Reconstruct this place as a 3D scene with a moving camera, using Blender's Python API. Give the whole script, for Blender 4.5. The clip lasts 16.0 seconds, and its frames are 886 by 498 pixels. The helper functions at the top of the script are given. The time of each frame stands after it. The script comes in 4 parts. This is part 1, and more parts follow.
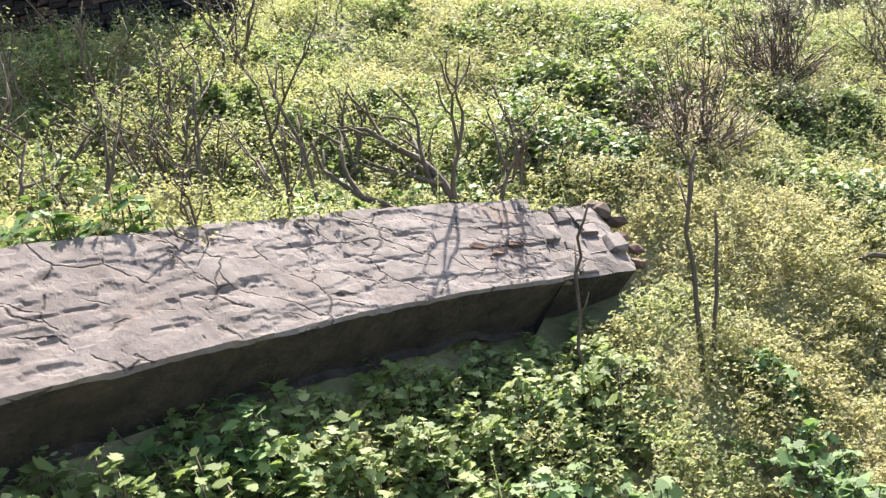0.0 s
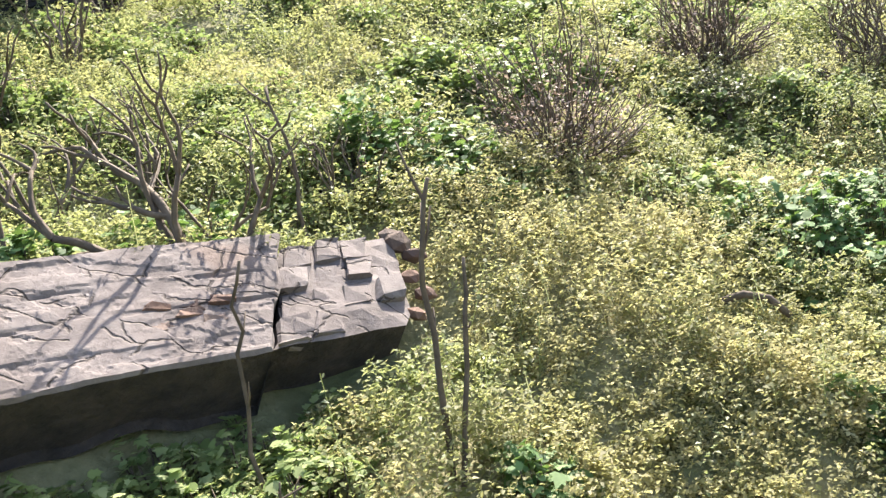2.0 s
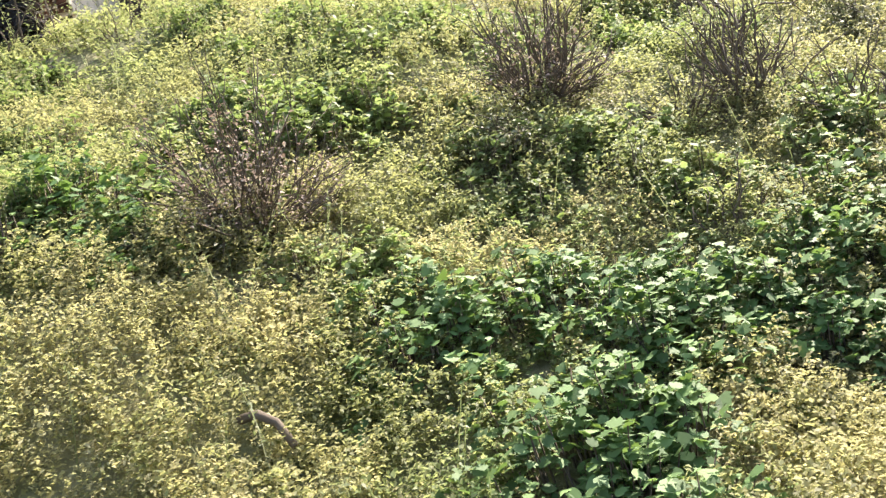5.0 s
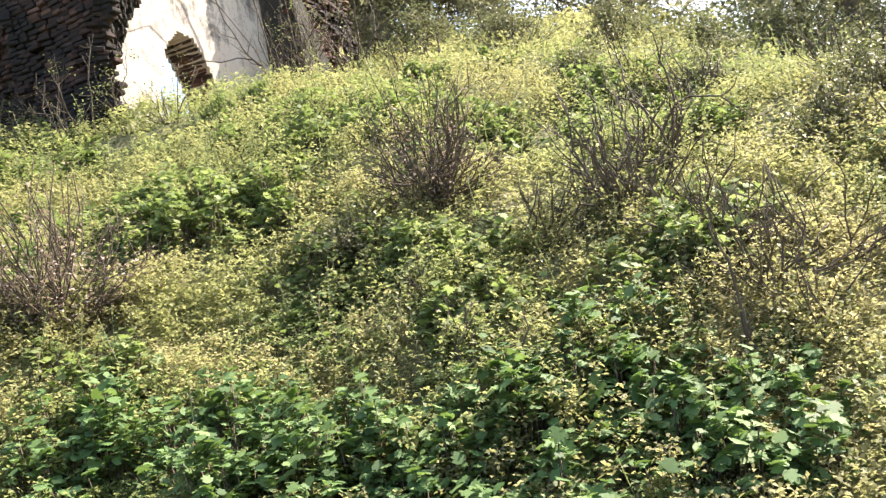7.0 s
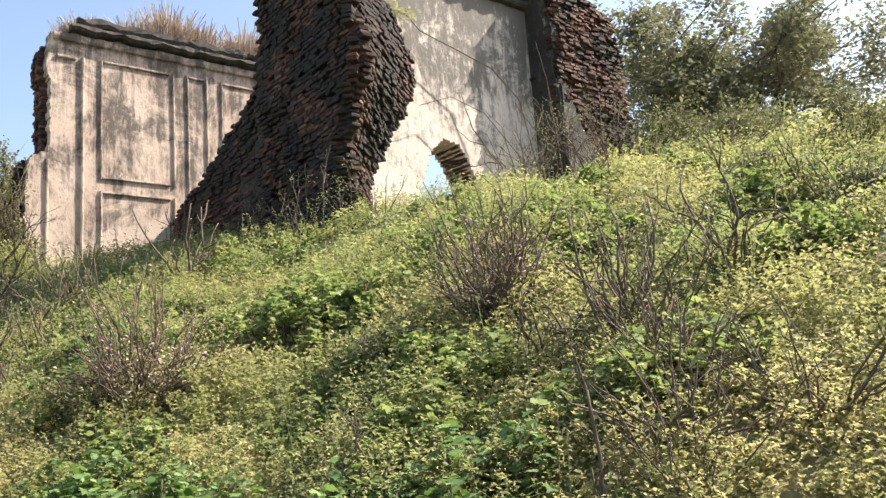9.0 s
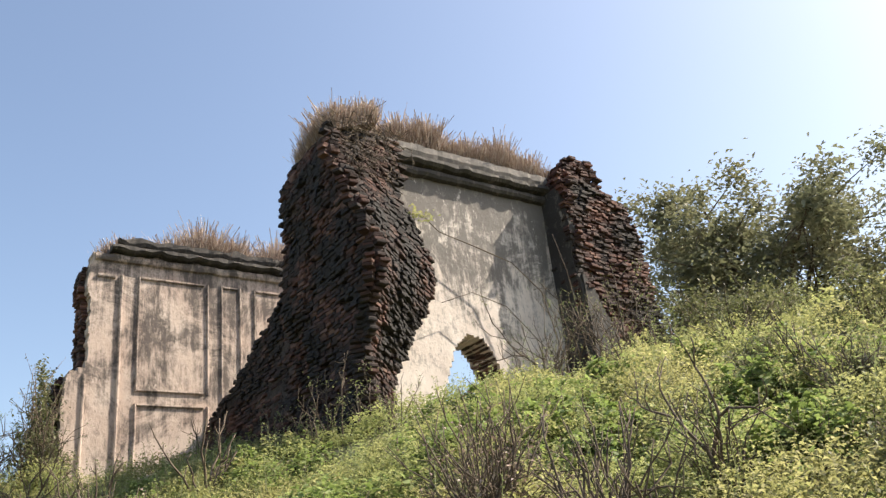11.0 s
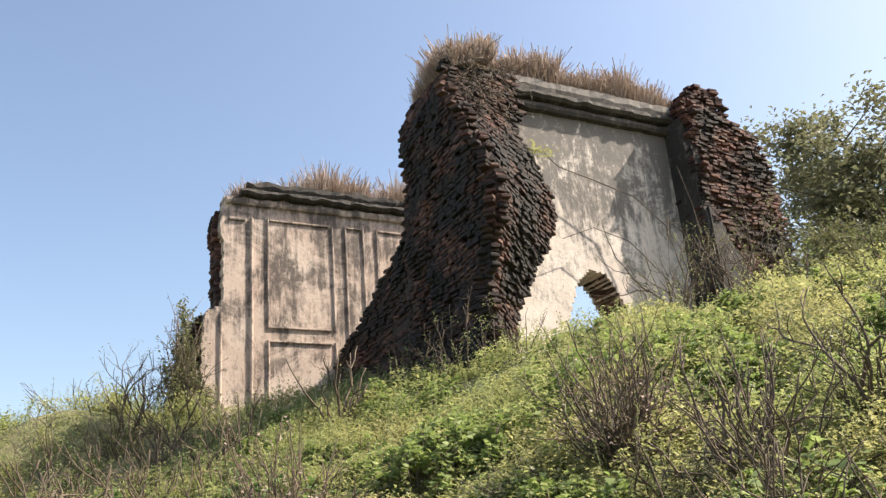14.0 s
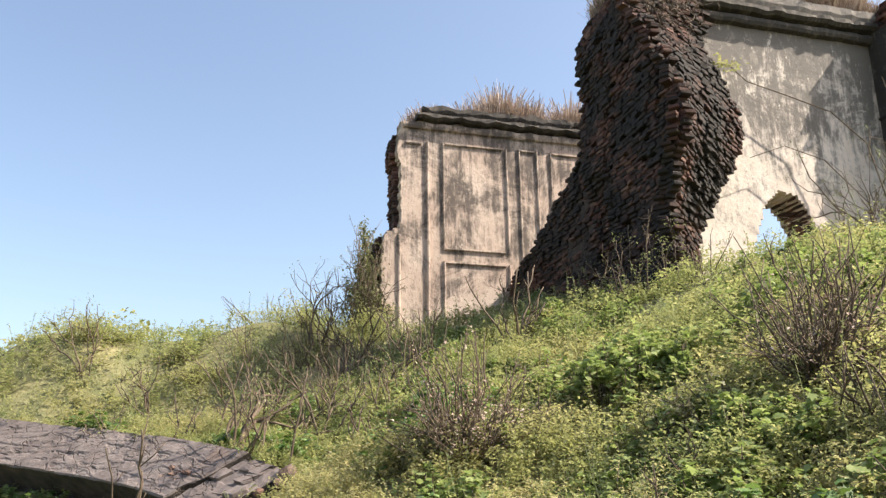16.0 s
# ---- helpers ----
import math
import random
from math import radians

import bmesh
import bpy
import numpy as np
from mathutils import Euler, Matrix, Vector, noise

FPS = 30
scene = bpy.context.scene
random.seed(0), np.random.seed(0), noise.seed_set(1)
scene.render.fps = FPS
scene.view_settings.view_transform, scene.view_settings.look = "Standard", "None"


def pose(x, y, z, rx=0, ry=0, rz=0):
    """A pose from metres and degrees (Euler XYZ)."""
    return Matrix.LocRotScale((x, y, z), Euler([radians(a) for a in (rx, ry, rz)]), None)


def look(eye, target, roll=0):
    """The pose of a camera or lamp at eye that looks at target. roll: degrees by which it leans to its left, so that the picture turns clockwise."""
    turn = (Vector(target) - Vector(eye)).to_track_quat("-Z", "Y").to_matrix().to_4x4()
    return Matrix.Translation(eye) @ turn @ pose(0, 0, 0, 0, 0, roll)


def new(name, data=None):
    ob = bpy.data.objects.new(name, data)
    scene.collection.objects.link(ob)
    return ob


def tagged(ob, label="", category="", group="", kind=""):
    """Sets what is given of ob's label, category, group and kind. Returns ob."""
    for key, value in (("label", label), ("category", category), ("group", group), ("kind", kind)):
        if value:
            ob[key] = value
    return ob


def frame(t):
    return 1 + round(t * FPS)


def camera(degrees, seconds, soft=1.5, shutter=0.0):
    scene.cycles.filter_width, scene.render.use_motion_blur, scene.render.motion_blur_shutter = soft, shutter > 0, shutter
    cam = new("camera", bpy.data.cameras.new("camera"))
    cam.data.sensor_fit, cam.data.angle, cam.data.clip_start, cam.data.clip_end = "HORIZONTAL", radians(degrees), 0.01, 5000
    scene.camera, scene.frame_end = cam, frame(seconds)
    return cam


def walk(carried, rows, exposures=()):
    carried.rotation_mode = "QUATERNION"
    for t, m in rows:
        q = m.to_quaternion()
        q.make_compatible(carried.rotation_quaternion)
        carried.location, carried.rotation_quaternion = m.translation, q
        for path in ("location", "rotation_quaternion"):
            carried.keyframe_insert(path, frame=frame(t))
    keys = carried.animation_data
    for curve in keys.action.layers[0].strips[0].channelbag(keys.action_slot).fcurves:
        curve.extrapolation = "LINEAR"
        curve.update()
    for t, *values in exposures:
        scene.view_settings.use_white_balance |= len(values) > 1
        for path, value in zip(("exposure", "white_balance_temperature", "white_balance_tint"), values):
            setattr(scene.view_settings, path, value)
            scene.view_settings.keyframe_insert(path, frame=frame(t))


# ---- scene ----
cam = camera(54.5, 16.0, soft=1.4)
PATH = [
    (0, (-0.165, -0.045, 0.771), (0.067, 1.925, 0.522), -11.9),
    (0.5, (0.13, 0.137, 0.736), (0.49, 2.078, 0.415), -12.4),
    (1, (0.448, 0.268, 0.692), (0.71, 2.229, 0.405), -13.8),
    (1.5, (0.746, 0.407, 0.684), (0.894, 2.384, 0.418), -13.5),
    (2, (1.005, 0.61, 0.662), (1.112, 2.589, 0.394), -13.1),
    (2.5, (1.313, 0.701, 0.608), (1.322, 2.685, 0.357), -13.4),
    (3, (1.658, 0.78, 0.561), (1.738, 2.754, 0.249), -12.5),
    (3.1, (1.713, 0.808, 0.551), (1.814, 2.778, 0.225), -12.4),
    (3.5, (2.033, 0.943, 0.505), (2.256, 2.899, 0.149), -12.1),
    (3.7, (2.171, 0.959, 0.501), (2.307, 2.929, 0.185), -12.4),
    (5.8, (3.936, 1.335, 0.453), (3.514, 3.284, 0.3), -11.1),
    (6, (4.138, 1.427, 0.428), (3.667, 3.368, 0.307), -10.4),
    (6.5, (4.719, 1.71, 0.33), (3.933, 3.549, 0.331), -9.6),
    (7, (5.115, 1.976, 0.303), (4.219, 3.763, 0.358), -9.7),
    (7.5, (5.456, 2.258, 0.264), (4.628, 4.078, 0.305), -10.0),
    (8, (5.85, 2.503, 0.199), (4.875, 4.248, 0.265), -8.8),
    (8.5, (6.097, 2.788, 0.181), (4.792, 4.293, 0.362), -5.5),
    (9, (6.304, 3.01, 0.206), (4.783, 4.254, 0.58), -4.2),
    (9.5, (6.491, 3.13, 0.219), (4.923, 4.241, 0.776), -4.7),
    (9.7, (6.538, 3.159, 0.238), (4.989, 4.258, 0.866), -6.0),
    (11.8, (6.568, 3.234, 0.265), (5.113, 4.304, 1.124), -6.4),
    (12, (6.553, 3.219, 0.274), (5.041, 4.21, 1.131), -5.7),
    (12.5, (6.482, 3.185, 0.318), (4.856, 3.984, 1.166), -4.6),
    (13, (6.428, 3.184, 0.294), (4.745, 3.867, 1.131), -3.0),
    (13.5, (6.447, 3.191, 0.249), (4.766, 3.941, 1.03), -3.5),
    (14, (6.519, 3.178, 0.233), (4.869, 4.071, 0.925), -4.7),
    (14.5, (6.537, 3.195, 0.223), (4.912, 4.171, 0.861), -5.3),
    (15, (6.541, 3.201, 0.21), (4.918, 4.19, 0.831), -4.9),
    (15.5, (6.487, 3.198, 0.201), (4.773, 4.033, 0.805), -2.8),
    (16, (6.451, 3.112, 0.161), (4.607, 3.656, 0.713), -0.8),
]
walk(cam, [(t, look(eye, target, roll)) for t, eye, target, roll in PATH],
     exposures=[(0, 1.78, 6500, 10), (1.5, 1.86, 6500, 10), (3.0, 1.93, 6500, 10), (4.0, 1.9, 6550, 10), (6.0, 1.73, 6800, 11), (7.5, 1.72, 6800, 11),
                (8.5, 1.58, 6850, 11), (9.5, 1.22, 6850, 10), (12, 1.03, 6850, 10), (16, 1.22, 6950, 11)])

# ---- light ----
SUN_AZ = math.atan2(0.41, 0.91)      # clockwise from +y towards +x
SUN_EL = radians(46)
world = bpy.data.worlds.new("sky")
scene.world = world
world.use_nodes = True
wn = world.node_tree.nodes
wl = world.node_tree.links
wn.clear()
sky = wn.new("ShaderNodeTexSky")
sky.sky_type = "NISHITA"
sky.sun_disc = False
sky.sun_elevation = SUN_EL
sky.sun_rotation = SUN_AZ
sky.air_density = 1.0
sky.dust_density = 2.4
sky.ozone_density = 1.0
bg = wn.new("ShaderNodeBackground")
bg.inputs["Strength"].default_value = 0.122
wout = wn.new("ShaderNodeOutputWorld")
wl.new(sky.outputs[0], bg.inputs[0])
wl.new(bg.outputs[0], wout.inputs[0])
sun = new("sun", bpy.data.lights.new("sun", "SUN"))
sun.data.energy = 4.7
sun.data.angle = radians(0.55)
sun.data.color = (1.0, 0.93, 0.82)
sun.matrix_world = look((0, 0, 0), (-math.sin(SUN_AZ) * math.cos(SUN_EL), -math.cos(SUN_AZ) * math.cos(SUN_EL), -math.sin(SUN_EL)))

rng = np.random.default_rng(7)


# ---- helpers of this scene ----
def material(name, rough=0.85):
    m = bpy.data.materials.new(name)
    m.use_nodes = True
    nt = m.node_tree
    b = nt.nodes["Principled BSDF"]
    b.inputs["Roughness"].default_value = rough
    return m, nt, b


def tex_noise(nt, scale, detail=5.0, rough=0.6, stretch=None, distort=0.0):
    tc = nt.nodes.new("ShaderNodeTexCoord")
    n = nt.nodes.new("ShaderNodeTexNoise")
    n.inputs["Scale"].default_value = scale
    n.inputs["Detail"].default_value = detail
    n.inputs["Roughness"].default_value = rough
    n.inputs["Distortion"].default_value = distort
    if stretch:
        mp = nt.nodes.new("ShaderNodeMapping")
        mp.inputs["Scale"].default_value = stretch
        nt.links.new(tc.outputs["Object"], mp.inputs[0])
        nt.links.new(mp.outputs[0], n.inputs["Vector"])
    else:
        nt.links.new(tc.outputs["Object"], n.inputs["Vector"])
    return n.outputs["Fac"]


def ramp(nt, fac, stops):
    r = nt.nodes.new("ShaderNodeValToRGB")
    e = r.color_ramp.elements
    while len(e) < len(stops):
        e.new(0.5)
    for k, (p, c) in enumerate(stops):
        e[k].position = p
        e[k].color = (*c, 1) if len(c) == 3 else c
    nt.links.new(fac, r.inputs[0])
    return r.outputs[0]


def grey(v):
    return (v, v, v)


def mix(nt, fac, a, b, mode="MIX"):
    m = nt.nodes.new("ShaderNodeMix")
    m.data_type = "RGBA"
    m.blend_type = mode
    for sock, val in ((m.inputs[0], fac), (m.inputs[6], a), (m.inputs[7], b)):
        if isinstance(val, (int, float)):
            sock.default_value = val
        elif isinstance(val, tuple):
            sock.default_value = (*val, 1)
        else:
            nt.links.new(val, sock)
    return m.outputs[2]


def bump(nt, b, height, strength, distance):
    n = nt.nodes.new("ShaderNodeBump")
    n.inputs["Strength"].default_value = strength
    n.inputs["Distance"].default_value = distance
    nt.links.new(height, n.inputs["Height"])
    nt.links.new(n.outputs[0], b.inputs["Normal"])


def mesh_object(name, verts, faces, mat, parent=None, smooth=False):
    me = bpy.data.meshes.new(name)
    me.from_pydata(verts, [], faces)
    me.materials.append(mat)
    if smooth:
        me.shade_smooth()
    ob = new(name, me)
    if parent is not None:
        ob.parent = parent
    return ob


def quads_object(name, verts, mat, parent=None, corners=4):
    """Many separate faces of the same number of corners, from an array (n * corners, 3)."""
    n = len(verts) // corners
    me = bpy.data.meshes.new(name)
    me.vertices.add(len(verts))
    me.vertices.foreach_set("co", np.ascontiguousarray(verts, dtype=np.float32).ravel())
    me.loops.add(n * corners)
    me.loops.foreach_set("vertex_index", np.arange(n * corners, dtype=np.int32))
    me.polygons.add(n)
    me.polygons.foreach_set("loop_start", np.arange(0, n * corners, corners, dtype=np.int32))
    me.update(calc_edges=True)
    me.materials.append(mat)
    ob = new(name, me)
    if parent is not None:
        ob.parent = parent
    return ob


def part(name, bm, mat, parent, label=""):
    me = bpy.data.meshes.new(name)
    bm.to_mesh(me)
    bm.free()
    me.materials.append(mat)
    ob = new(name, me)
    ob.parent = parent
    if label:
        tagged(ob, label)
    return ob


def box(bm, x0, x1, y0, y1, z0, z1):
    v = [bm.verts.new(p) for p in ((x0, y0, z0), (x1, y0, z0), (x1, y1, z0), (x0, y1, z0), (x0, y0, z1), (x1, y0, z1), (x1, y1, z1), (x0, y1, z1))]
    for f in ((0, 3, 2, 1), (4, 5, 6, 7), (0, 1, 5, 4), (1, 2, 6, 5), (2, 3, 7, 6), (3, 0, 4, 7)):
        bm.faces.new([v[k] for k in f])
    return v


def lerp_table(z, table):
    zs, vs = zip(*table)
    return float(np.interp(z, zs, vs))


def leaf_blades(centres, size, width, up, rg, fold=0.25):
    """Pointed leaf blades, one quad each, bent along the midrib."""
    n = len(centres)
    az = rg.uniform(0, 2 * np.pi, n)
    tilt = rg.normal(up, 0.45, n)
    d = np.stack([np.cos(az) * np.cos(tilt), np.sin(az) * np.cos(tilt), np.sin(tilt)], 1)
    side = np.stack([-np.sin(az), np.cos(az), rg.normal(0, 0.35, n)], 1)
    side /= np.linalg.norm(side, axis=1)[:, None]
    nor = np.cross(d, side)
    L = size[:, None]
    W = (size * width)[:, None]
    base = centres - d * L * 0.5
    mid = centres - d * L * 0.05 + nor * W * fold
    v = np.empty((n, 4, 3))
    v[:, 0] = base
    v[:, 1] = mid + side * W * 0.5
    v[:, 2] = centres + d * L * 0.5 - np.array([0, 0, 1.0]) * L * 0.12
    v[:, 3] = mid - side * W * 0.5
    return v.reshape(-1, 3)


def tubes(paths, mat, name, parent=None, sides=4):
    """Tapered twigs: paths is a list of (points, radius at foot, radius at tip)."""
    vs, fs = [], []
    for pts, r0, r1 in paths:
        pts = np.asarray(pts, float)
        n = len(pts)
        tang = np.gradient(pts, axis=0)
        tang /= np.linalg.norm(tang, axis=1)[:, None] + 1e-9
        ref = np.array([0.31, 0.94, 0.13])
        a = np.cross(tang, ref)
        a /= np.linalg.norm(a, axis=1)[:, None] + 1e-9
        b = np.cross(tang, a)
        o = len(vs)
        for k in range(n):
            r = r0 + (r1 - r0) * k / (n - 1)
            for s in range(sides):
                th = 2 * math.pi * s / sides
                vs.append(pts[k] + r * (math.cos(th) * a[k] + math.sin(th) * b[k]))
        for k in range(n - 1):
            for s in range(sides):
                s2 = (s + 1) % sides
                fs.append((o + k * sides + s, o + k * sides + s2, o + (k + 1) * sides + s2, o + (k + 1) * sides + s))
        fs.append(tuple(o + (n - 1) * sides + s for s in range(sides)))
    return mesh_object(name, vs, fs, mat, parent, smooth=True)


# ---- materials ----
def leaf_material(name, stops, patch_stops, patch_scale, patch_fac, rough=0.55, through_light=0.38, glow=(0.52, 0.54, 0.17)):
    m, nt, b = material(name, rough)
    geo = nt.nodes.new("ShaderNodeNewGeometry")
    col = ramp(nt, geo.outputs["Random Per Island"], stops)
    big = tex_noise(nt, patch_scale, 3.0, 0.55)
    col2 = ramp(nt, geo.outputs["Random Per Island"], patch_stops)
    sel = ramp(nt, big, [(0.485 - patch_fac, grey(0)), (0.485 + patch_fac, grey(1))])
    b.inputs["Specular IOR Level"].default_value = 0.28
    c = mix(nt, sel, col, col2)
    nt.links.new(c, b.inputs["Base Color"])
    tr = nt.nodes.new("ShaderNodeBsdfTranslucent")
    nt.links.new(mix(nt, 0.45, c, glow, "MIX"), tr.inputs[0])
    mx = nt.nodes.new("ShaderNodeMixShader")
    mx.inputs[0].default_value = through_light
    nt.links.new(b.outputs[0], mx.inputs[1])
    nt.links.new(tr.outputs[0], mx.inputs[2])
    nt.links.new(mx.outputs[0], nt.nodes["Material Output"].inputs[0])
    return m


M_COVER = leaf_material("ground_cover_leaf",
                        [(0.0, (0.08, 0.12, 0.036)), (0.4, (0.155, 0.22, 0.066)), (0.8, (0.24, 0.3, 0.105)), (1.0, (0.36, 0.38, 0.2))],
                        [(0.0, (0.14, 0.14, 0.055)), (0.4, (0.265, 0.25, 0.105)), (0.8, (0.36, 0.33, 0.16)), (1.0, (0.44, 0.39, 0.25))], 0.8, 0.12, through_light=0.55, glow=(0.5, 0.5, 0.2))
M_SPRIG = leaf_material("sprig_leaf", [(0.0, (0.075, 0.12, 0.045)), (0.5, (0.15, 0.21, 0.08)), (1.0, (0.3, 0.33, 0.18))],
                        [(0.0, (0.1, 0.12, 0.05)), (0.5, (0.22, 0.23, 0.1)), (1.0, (0.4, 0.38, 0.25))], 1.5, 0.2, glow=(0.42, 0.48, 0.18))
M_BUSH = leaf_material("bush_leaf", [(0.0, (0.05, 0.065, 0.035)), (0.5, (0.12, 0.145, 0.075)), (1.0, (0.3, 0.31, 0.2))],
                       [(0.0, (0.075, 0.075, 0.045)), (0.6, (0.17, 0.165, 0.095)), (1.0, (0.36, 0.33, 0.23))], 1.6, 0.15, through_light=0.25, glow=(0.3, 0.34, 0.12))
M_BROAD = leaf_material("broad_leaf", [(0.0, (0.05, 0.09, 0.032)), (0.6, (0.115, 0.185, 0.062)), (1.0, (0.22, 0.31, 0.115))],
                        [(0.0, (0.06, 0.115, 0.04)), (0.6, (0.13, 0.225, 0.075)), (1.0, (0.23, 0.34, 0.13))], 2.0, 0.15, rough=0.6, through_light=0.3, glow=(0.28, 0.42, 0.07))
M_FRESH = leaf_material("fresh_leaf", [(0.0, (0.1, 0.145, 0.05)), (0.6, (0.205, 0.275, 0.1)), (1.0, (0.34, 0.39, 0.18))],
                        [(0.0, (0.11, 0.15, 0.045)), (0.6, (0.23, 0.285, 0.095)), (1.0, (0.37, 0.4, 0.18))], 2.0, 0.15, rough=0.6, through_light=0.42, glow=(0.36, 0.48, 0.12))
M_STRAW = leaf_material("straw_weed", [(0.0, (0.31, 0.28, 0.125)), (0.5, (0.48, 0.43, 0.22)), (1.0, (0.58, 0.53, 0.34))],
                        [(0.0, (0.25, 0.26, 0.1)), (0.5, (0.4, 0.385, 0.17)), (1.0, (0.52, 0.48, 0.28))], 1.3, 0.2, rough=0.8, through_light=0.55, glow=(0.6, 0.55, 0.26))
# distant haze is mixed into these leaf colours: paler and greyer
M_TREE = leaf_material("hazed_tree_leaf", [(0.0, (0.15, 0.165, 0.125)), (0.5, (0.24, 0.255, 0.19)), (1.0, (0.33, 0.33, 0.26))],
                       [(0.0, (0.17, 0.17, 0.12)), (0.6, (0.28, 0.265, 0.19)), (1.0, (0.36, 0.33, 0.25))], 0.5, 0.15, through_light=0.25, glow=(0.3, 0.32, 0.12))
M_DRY = leaf_material("dry_grass", [(0.0, (0.26, 0.18, 0.145)), (0.5, (0.44, 0.34, 0.285)), (1.0, (0.62, 0.54, 0.47))],
                      [(0.0, (0.2, 0.14, 0.115)), (0.6, (0.35, 0.265, 0.215)), (1.0, (0.5, 0.42, 0.36))], 1.2, 0.2, rough=0.85, through_light=0.2, glow=(0.4, 0.3, 0.22))

M_TWIG, nt, b = material("twig_bark", 0.85)
nt.links.new(ramp(nt, tex_noise(nt, 14.0), [(0.25, (0.045, 0.031, 0.021)), (0.55, (0.11, 0.08, 0.054)), (0.8, (0.21, 0.16, 0.115))]), b.inputs["Base Color"])
bump(nt, b, tex_noise(nt, 60.0), 0.5, 0.004)

M_SOIL, nt, b = material("soil", 0.95)
nt.links.new(mix(nt, ramp(nt, tex_noise(nt, 1.1), [(0.4, grey(0)), (0.6, grey(1))]),
                 ramp(nt, tex_noise(nt, 9.0, 8.0), [(0.3, (0.07, 0.08, 0.032)), (0.7, (0.16, 0.165, 0.07))]),
                 ramp(nt, tex_noise(nt, 22.0, 8.0), [(0.3, (0.17, 0.155, 0.075)), (0.7, (0.33, 0.295, 0.16))])), b.inputs["Base Color"])
bump(nt, b, tex_noise(nt, 25.0, 8.0), 0.8, 0.03)



def brick_material(name, stops, soot, soot_lo, soot_hi):
    m, nt, b = material(name, 0.92)
    oi = nt.nodes.new("ShaderNodeObjectInfo")
    geo = nt.nodes.new("ShaderNodeNewGeometry")
    add = nt.nodes.new("ShaderNodeMath")
    add.operation = "ADD"
    nt.links.new(oi.outputs["Random"], add.inputs[0])
    nt.links.new(geo.outputs["Random Per Island"], add.inputs[1])
    fr = nt.nodes.new("ShaderNodeMath")
    fr.operation = "FRACT"
    nt.links.new(add.outputs[0], fr.inputs[0])
    col = ramp(nt, fr.outputs[0], stops)
    tcs = nt.nodes.new("ShaderNodeNewGeometry")
    ns = nt.nodes.new("ShaderNodeTexNoise")
    ns.inputs["Scale"].default_value = 1.6
    ns.inputs["Detail"].default_value = 7.0
    nt.links.new(tcs.outputs["Position"], ns.inputs["Vector"])
    sel = ramp(nt, ns.outputs["Fac"], [(soot_lo, grey(1)), (soot_hi, grey(0))])
    c = mix(nt, sel, col, soot)
    dust = ramp(nt, tex_noise(nt, 30.0, 6.0), [(0.62, grey(0)), (0.76, grey(0.25))])
    nt.links.new(mix(nt, dust, c, (0.26, 0.2, 0.17)), b.inputs["Base Color"])
    bump(nt, b, tex_noise(nt, 45.0, 8.0), 0.7, 0.012)
    return m


M_BRICK = brick_material("old_brick", [(0.0, (0.035, 0.019, 0.017)), (0.35, (0.065, 0.03, 0.025)), (0.75, (0.11, 0.045, 0.034)), (1.0, (0.18, 0.095, 0.072))], (0.02, 0.016, 0.015), 0.38, 0.6)
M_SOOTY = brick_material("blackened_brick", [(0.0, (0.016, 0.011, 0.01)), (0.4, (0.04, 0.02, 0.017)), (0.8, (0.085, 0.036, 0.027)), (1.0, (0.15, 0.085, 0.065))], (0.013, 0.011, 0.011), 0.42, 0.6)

M_RUST = brick_material("rusty_brick", [(0.0, (0.08, 0.045, 0.034)), (0.5, (0.15, 0.085, 0.06)), (1.0, (0.22, 0.16, 0.13))], (0.07, 0.05, 0.04), 0.3, 0.45)

# mortar of the pier cores; on the slab's sides also painted-in shade
M_MORTAR_SHADE, nt, b = material("dark_mortar_and_shade", 0.95)
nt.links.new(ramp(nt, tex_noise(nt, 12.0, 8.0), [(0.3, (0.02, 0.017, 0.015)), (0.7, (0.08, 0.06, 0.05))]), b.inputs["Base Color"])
bump(nt, b, tex_noise(nt, 30.0, 8.0), 1.0, 0.03)


